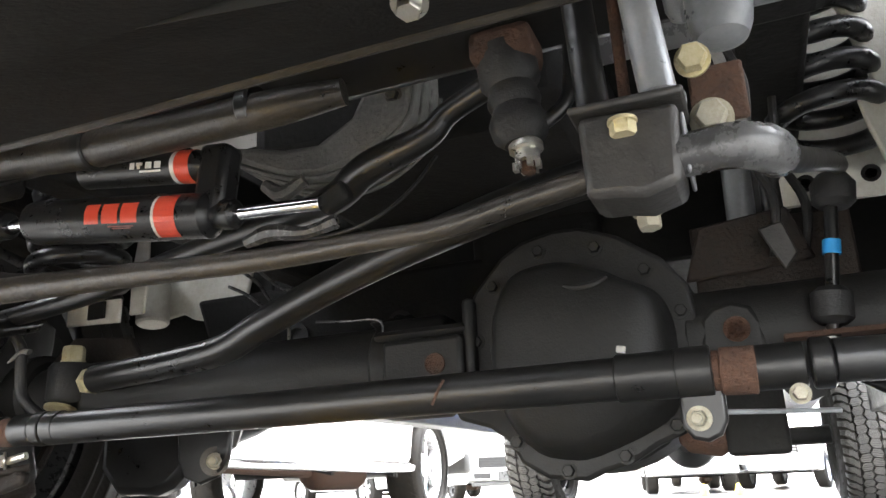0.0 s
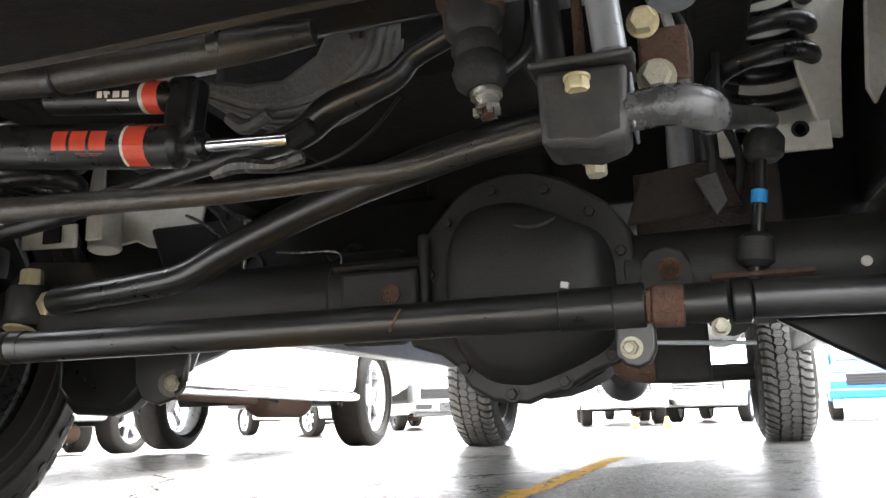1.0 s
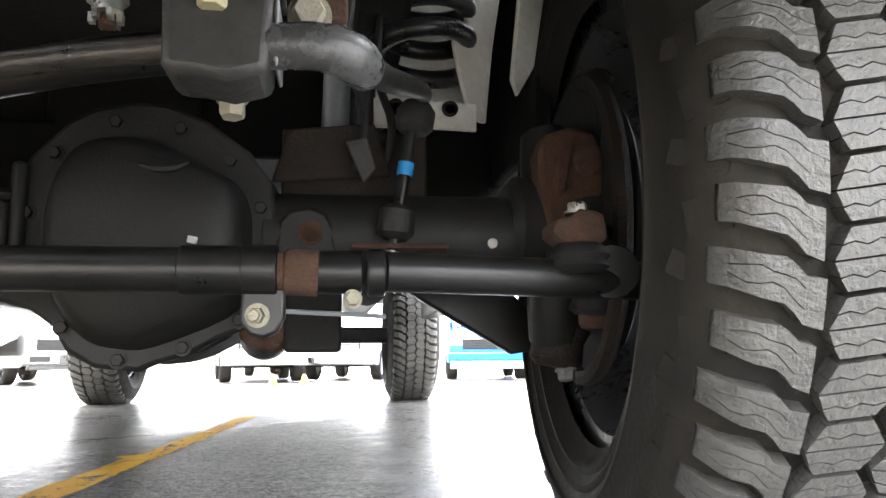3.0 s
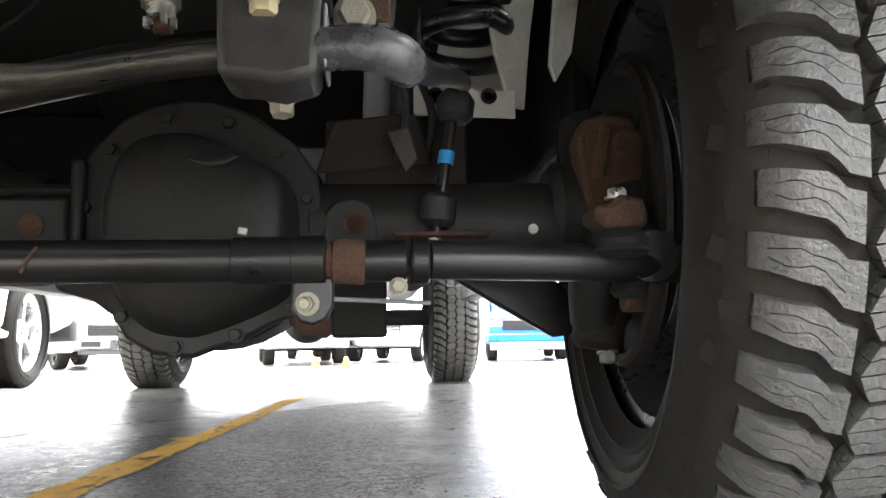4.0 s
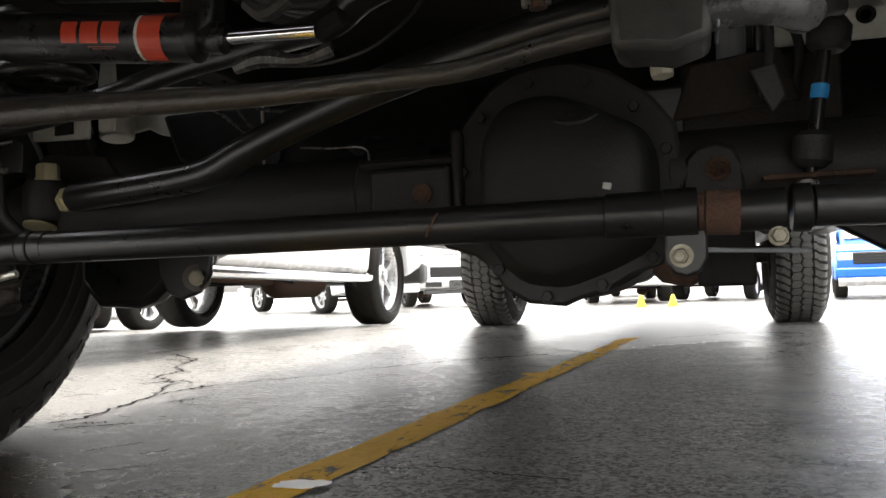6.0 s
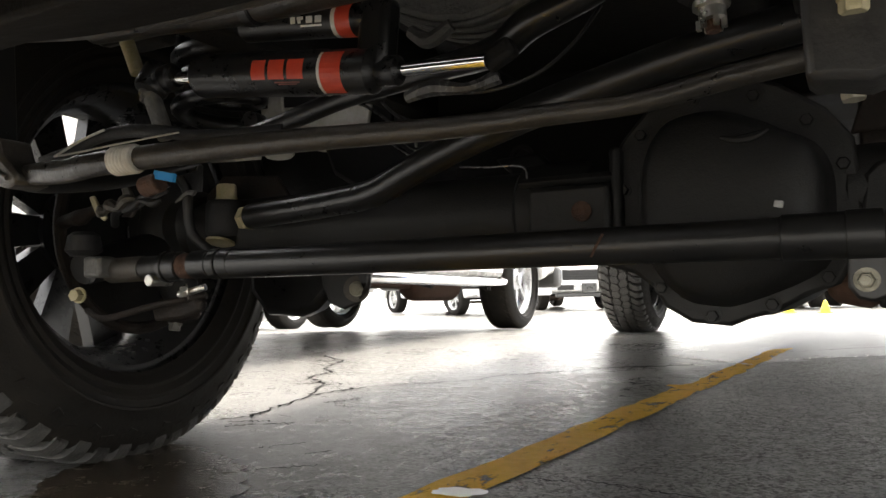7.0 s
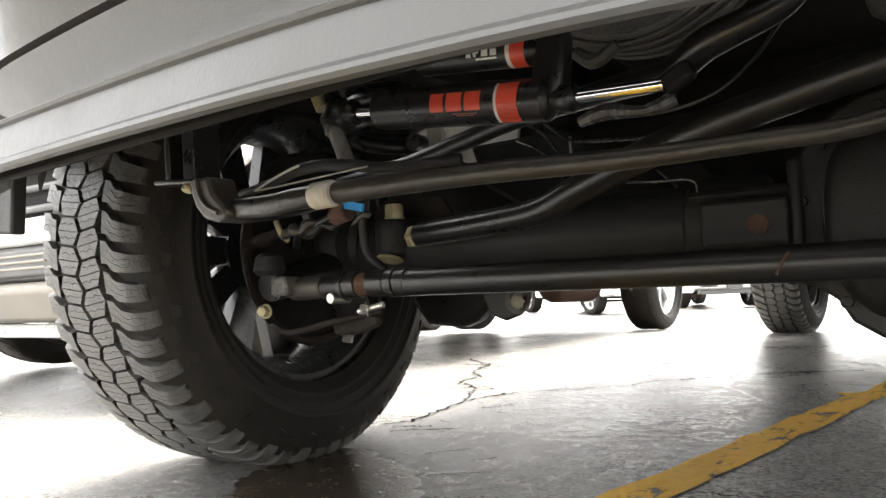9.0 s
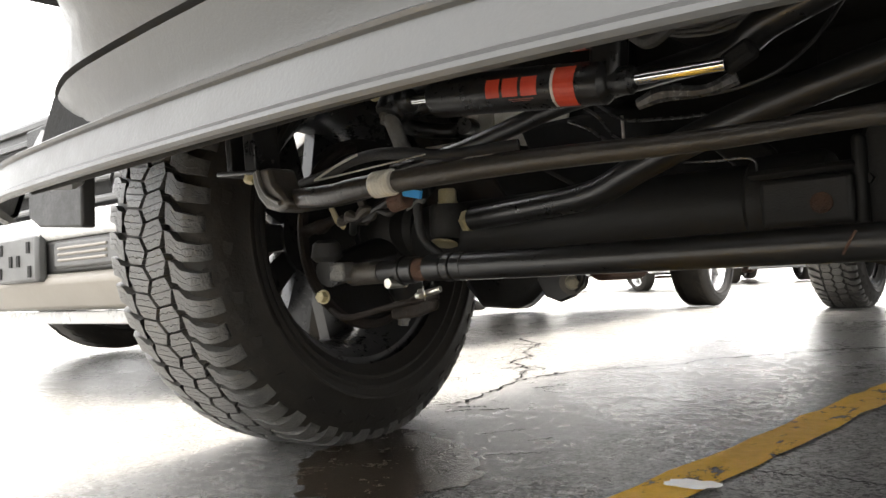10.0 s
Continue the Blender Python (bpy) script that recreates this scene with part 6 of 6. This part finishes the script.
def vehicle(name, label, paint, at, turn, kind="suv", rimmat=None, step=False, wheel_r=0.37, front_bar=None, low=None, pitch=0.0, sill=None, nose=False):
    """A parked vehicle built round its own middle: nose at -y, wheels on z = 0."""
    root = empty(name)
    tagged(root, label, "truck" if kind == "pickup" else "car", group="parked vehicles")
    L, W, base = (5.5, 1.95, 3.5) if kind == "pickup" else (4.8, 1.9, 2.85)
    y0, yf, yr = -L / 2, -base / 2 - (0.35 if nose else 0.05), base / 2 - 0.05
    z0 = low or (0.36 if kind == "pickup" else 0.30)
    zs = sill or z0
    arch = wheel_r + 0.07
    def arch_pts(c):
        return [(c + arch * math.cos(radians(a)), wheel_r + arch * math.sin(radians(a))) for a in (0, 30, 60, 90, 120, 150, 180)]
    top = [(y0 + 0.02, z0 + 0.15), (y0, 0.75), (y0 + 0.08, 1.05), (y0 + 0.35, 1.14), (y0 + 1.25, 1.20), (y0 + 2.0, 1.72)]
    top += [(y0 + 3.35, 1.76), (y0 + 3.6, 1.22), (-y0 - 0.02, 1.2)] if kind == "pickup" else [(y0 + 3.9, 1.76), (-y0 - 0.25, 1.66), (-y0 - 0.02, 1.05)]
    low = [(-y0, 0.6), (-y0 - 0.05, zs + 0.08)] + [(p[0], max(p[1], zs)) for p in arch_pts(yr)] + [(p[0], max(p[1], zs)) for p in arch_pts(yf)]
    bm = B()
    m = Matrix(((0, 0, 1, -W / 2), (1, 0, 0, 0), (0, 1, 0, 0), (0, 0, 0, 1)))
    plate(bm, top + low, m, W)
    for v in bm.verts:
        if v.co.z > 1.2:
            v.co.x *= 0.84
        elif v.co.z > 0.95:
            v.co.x *= 0.97
        e = max(0.0, abs(v.co.y) - (L / 2 - 0.3)) / 0.3
        v.co.x *= 1 - 0.06 * e
    part("body", bm, paint, root, bevel=0.04)
    for s in (-1, 1):
        bm = B()
        mm = Matrix(((0, 0, 1, s * W * 0.455 - 0.01), (1, 0, 0, 0), (0, 1, 0, 0), (0, 0, 0, 1)))
        plate(bm, [(y0 + 1.55, 1.26), (y0 + 2.05, 1.62), (y0 + 3.2, 1.64), (y0 + 3.3, 1.26)], mm, 0.02)
        part("side_window", bm, GLASS, root, "dark side glass")
    bm = B()
    box(bm, (W * 0.74, 0.02, 0.5), Matrix.Translation((0, y0 + 1.60, 1.47)) @ Matrix.Rotation(radians(-56), 4, "X"))
    part("windscreen", bm, GLASS, root, "dark windscreen")
    bm = B()
    box(bm, (W * 0.62, 0.06, 0.26), Matrix.Translation((0, y0 + 0.02, 0.86)))
    grille = part("grille", bm, PLASTIC, root, "black grille", bevel=0.02)
    for k in range(4):
        bm = B()
        box(bm, (W * 0.58, 0.03, 0.025), Matrix.Translation((0, y0 - 0.015, 0.77 + 0.06 * k)))
        part("slat", bm, CHROME if front_bar is CHROME else PLASTIC, grille, bevel=0.004)
    for s in (-1, 1):
        bm = B()
        box(bm, (0.30, 0.12, 0.16), Matrix.Translation((s * W * 0.38, y0 + 0.06, 0.90)))
        part("headlight", bm, LAMP, root, "clear headlight", bevel=0.03)
        bm = B()
        box(bm, (0.18, 0.08, 0.24), Matrix.Translation((s * W * 0.43, -y0 - 0.05, 0.92)))
        part("tail_light", bm, RED, root, "red tail light", bevel=0.02)
    bm = B()
    box(bm, (W * 0.97, 0.18, 0.20), Matrix.Translation((0, -y0 + 0.05, z0 + 0.20)))
    part("bumper", bm, front_bar or paint, root, bevel=0.04)
    if nose:
        near_front(root, paint, W, y0)
    else:
        bm = B()
        box(bm, (W * 0.97, 0.18, 0.20), Matrix.Translation((0, y0 - 0.06, z0 + 0.20)))
        bar = part("bumper", bm, front_bar or paint, root, bevel=0.04)
        if front_bar is BUMPER or front_bar is SILVERCAR:
            bm = B()
            box(bm, (0.36, 0.05, 0.20), Matrix.Translation((0, y0 - 0.17, z0 + 0.20)))
            holder = part("plate_holder", bm, BUMPER, bar, "grey empty number plate holder", bevel=0.01)
            for x, z in ((-0.11, 0.05), (-0.06, -0.02), (0.06, -0.02), (0.11, 0.05), (-0.02, 0.0), (0.02, 0.0)):
                bm = B()
                box(bm, (0.02, 0.006, 0.045), Matrix.Translation((x, y0 - 0.196, z0 + 0.20 + z)))
                part("slot", bm, DULL, holder)
            for s in (-1, 1):
                bm = B()
                box(bm, (0.42, 0.03, 0.13), Matrix.Translation((s * 0.58, y0 - 0.14, z0 + 0.20)))
                part("fog_recess", bm, PLASTIC, bar, bevel=0.02)
            bm = B()
            box(bm, (W * 0.8, 0.14, 0.10), Matrix.Translation((0, y0 - 0.02, z0 + 0.02)))
            part("valance", bm, BUMPER, bar, "grey lower valance", bevel=0.02)
        if front_bar is BLUECAR:
            bm = B()
            plate(bm, [(-0.16, z0 + 0.10), (-0.20, z0 + 0.02), (-0.12, z0 - 0.08), (0.10, z0 - 0.08), (0.10, z0 + 0.10)], Matrix(((0, 0, 1, -W * 0.46), (1, 0, 0, y0), (0, 1, 0, 0), (0, 0, 0, 1))), W * 0.92)
            part("valance", bm, SILVERCAR, bar, "silver lower bumper valance", bevel=0.02)
    if step:
        for s in (-1, 1):
            bm = B()
            tube(bm, [(s * (W / 2 - 0.02), yf + 0.50, zs - 0.01, 0.02), (s * (W / 2 + 0.03), yf + 0.62, zs - 0.035, 0.030), (s * (W / 2 + 0.04), 0, zs - 0.04, 0.030), (s * (W / 2 + 0.03), yr - 0.62, zs - 0.035, 0.030), (s * (W / 2 - 0.02), yr - 0.48, zs - 0.01, 0.02)], n=14, flat=0.8)
            rail = part("side_step", bm, CHROME, root, "chrome side step bar")
            for y in (yf + 0.8, 0.0, yr - 0.8):
                bm = B()
                tube(bm, [(s * (W / 2), y, zs - 0.07), (s * (W / 2 - 0.20), y, zs - 0.02), (s * (W / 2 - 0.35), y, zs + 0.05)], 0.02, n=8)
                part("bracket", bm, DULL, rail)
            bm = B()
            box(bm, (0.02, 0.03, 0.22), Matrix.Translation((s * (W / 2 - 0.13), yr - 0.47, wheel_r + 0.02)) @ Matrix.Rotation(0.2, 4, "X"))
            part("mud_flap", bm, PLASTIC, root, "black mud flap", bevel=0.004)
    bm = B()
    box(bm, (W * 0.72, L * 0.86, 0.10), Matrix.Translation((0, 0, zs + 0.16)))
    cyl(bm, (-W / 2 + 0.2, yr, wheel_r), (W / 2 - 0.2, yr, wheel_r), 0.045, 16)
    cyl(bm, (-W / 2 + 0.2, yf, wheel_r), (W / 2 - 0.2, yf, wheel_r), 0.04, 16)
    part("underbody", bm, DULL, root)
    bm = B()
    lathe(bm, [(0.03, 0), (0.09, 0.04), (0.11, 0.10), (0.11, 0.66), (0.09, 0.72), (0.03, 0.76)], (0.52, yr - 1.15, zs - 0.05), (0, 1, 0), 20)
    cyl(bm, (0.52, yr - 2.2, zs - 0.03), (0.52, yr - 1.12, zs - 0.05), 0.03, 12)
    part("muffler", bm, RUSTDARK, root, "brown rusty muffler")
    first = VEHICLE_TYRES.get((wheel_r, rimmat))
    for s in (-1, 1):
        for y in (yf, yr):
            pair = wheel(root, (s * (W / 2 - 0.13), y, wheel_r), wheel_r, 0.265, wheel_r - 0.13, s, 0, first, rimmat or ALLOY, 6, "spoked alloy wheel", 40)
            first = first or pair
    VEHICLE_TYRES[(wheel_r, rimmat)] = first
    root.matrix_basis = Matrix.Translation(at) @ Matrix.Rotation(radians(turn), 4, "Z") @ Matrix.Rotation(pitch, 4, "X")
    return root


VEHICLE_TYRES = {}


def park(name, label, paint, x, y, turn, **kw):
    """Parks a vehicle with both axles on the sloping ground."""
    ex, ey = -1.4 * math.sin(radians(turn)), 1.4 * math.cos(radians(turn))
    rear, nose = fall(x + ex, y + ey), fall(x - ex, y - ey)
    return vehicle(name, label, paint, (x, y, (rear + nose) / 2 - 0.003), turn, pitch=math.atan2(rear - nose, 2.8), **kw)


# the silver one stands tail towards the camera, the others in rows behind
park("parked_pickup", "white pickup with grey plate holder and chrome side steps", WHITECAR, -2.83, 2.98, 3.6, kind="pickup", front_bar=BUMPER, wheel_r=0.40, low=0.25, step=True, sill=0.40, nose=True)
park("parked_car", "white car with alloy wheels in the far row", WHITECAR, -8.03, 15.1, 59)
park("parked_pickup", "white pickup with black wheels in the far row", WHITECAR, -7.06, 18.8, 40, kind="pickup", rimmat=BLACKALLOY, wheel_r=0.40, front_bar=SILVERCAR)
park("parked_car", "silver car in the far row", SILVERCAR, -1.5, 19.0, 10, front_bar=CHROME)
park("parked_car", "white car with chrome bumper in the far row", WHITECAR, 1.1, 20.0, -15, front_bar=CHROME)
park("parked_pickup", "bright blue pickup in the far row", BLUECAR, 4.4, 19.6, -8, kind="pickup", wheel_r=0.40, front_bar=BLUECAR)
park("parked_car", "dark car in the far row", DARKCAR, 7.5, 20.0, -10)
park("parked_car", "white car in the far row", WHITECAR, -13.2, 14.0, 50)
park("parked_car", "silver car standing behind the white pickup", SILVERCAR, -6.45, 4.9, 3.6)
park("parked_car", "silver car in the far row", SILVERCAR, -9.8, 8.2, 60)
park("parked_pickup", "white pickup in the far row", WHITECAR, -1.6, 26.5, 5, kind="pickup", wheel_r=0.40)
park("parked_car", "white car in the far row", WHITECAR, 10.8, 19.0, -20)
for x in (-0.75, -0.15):
    bm = B()
    lathe(bm, [(0.13, 0), (0.13, 0.015), (0.09, 0.02), (0.03, 0.22), (0.02, 0.23)], (x, 14.6, fall(x, 14.6)), (0, 0, 1), 20)
    tagged(part("traffic_cone", bm, SAFETY), "small bright yellow safety cone on the asphalt", "cone", group="yellow cones")

# unseen wall added behind the camera: closes that side and holds back low sky light
bm = B()
box(bm, (40, 0.3, 3.0), Matrix.Translation((0, -22.0, 1.5)))
tagged(part("sky_block_wall", bm, WALL, bevel=0.02), "plain pale wall, unseen, added to block low sky light", "wall", kind="structure")
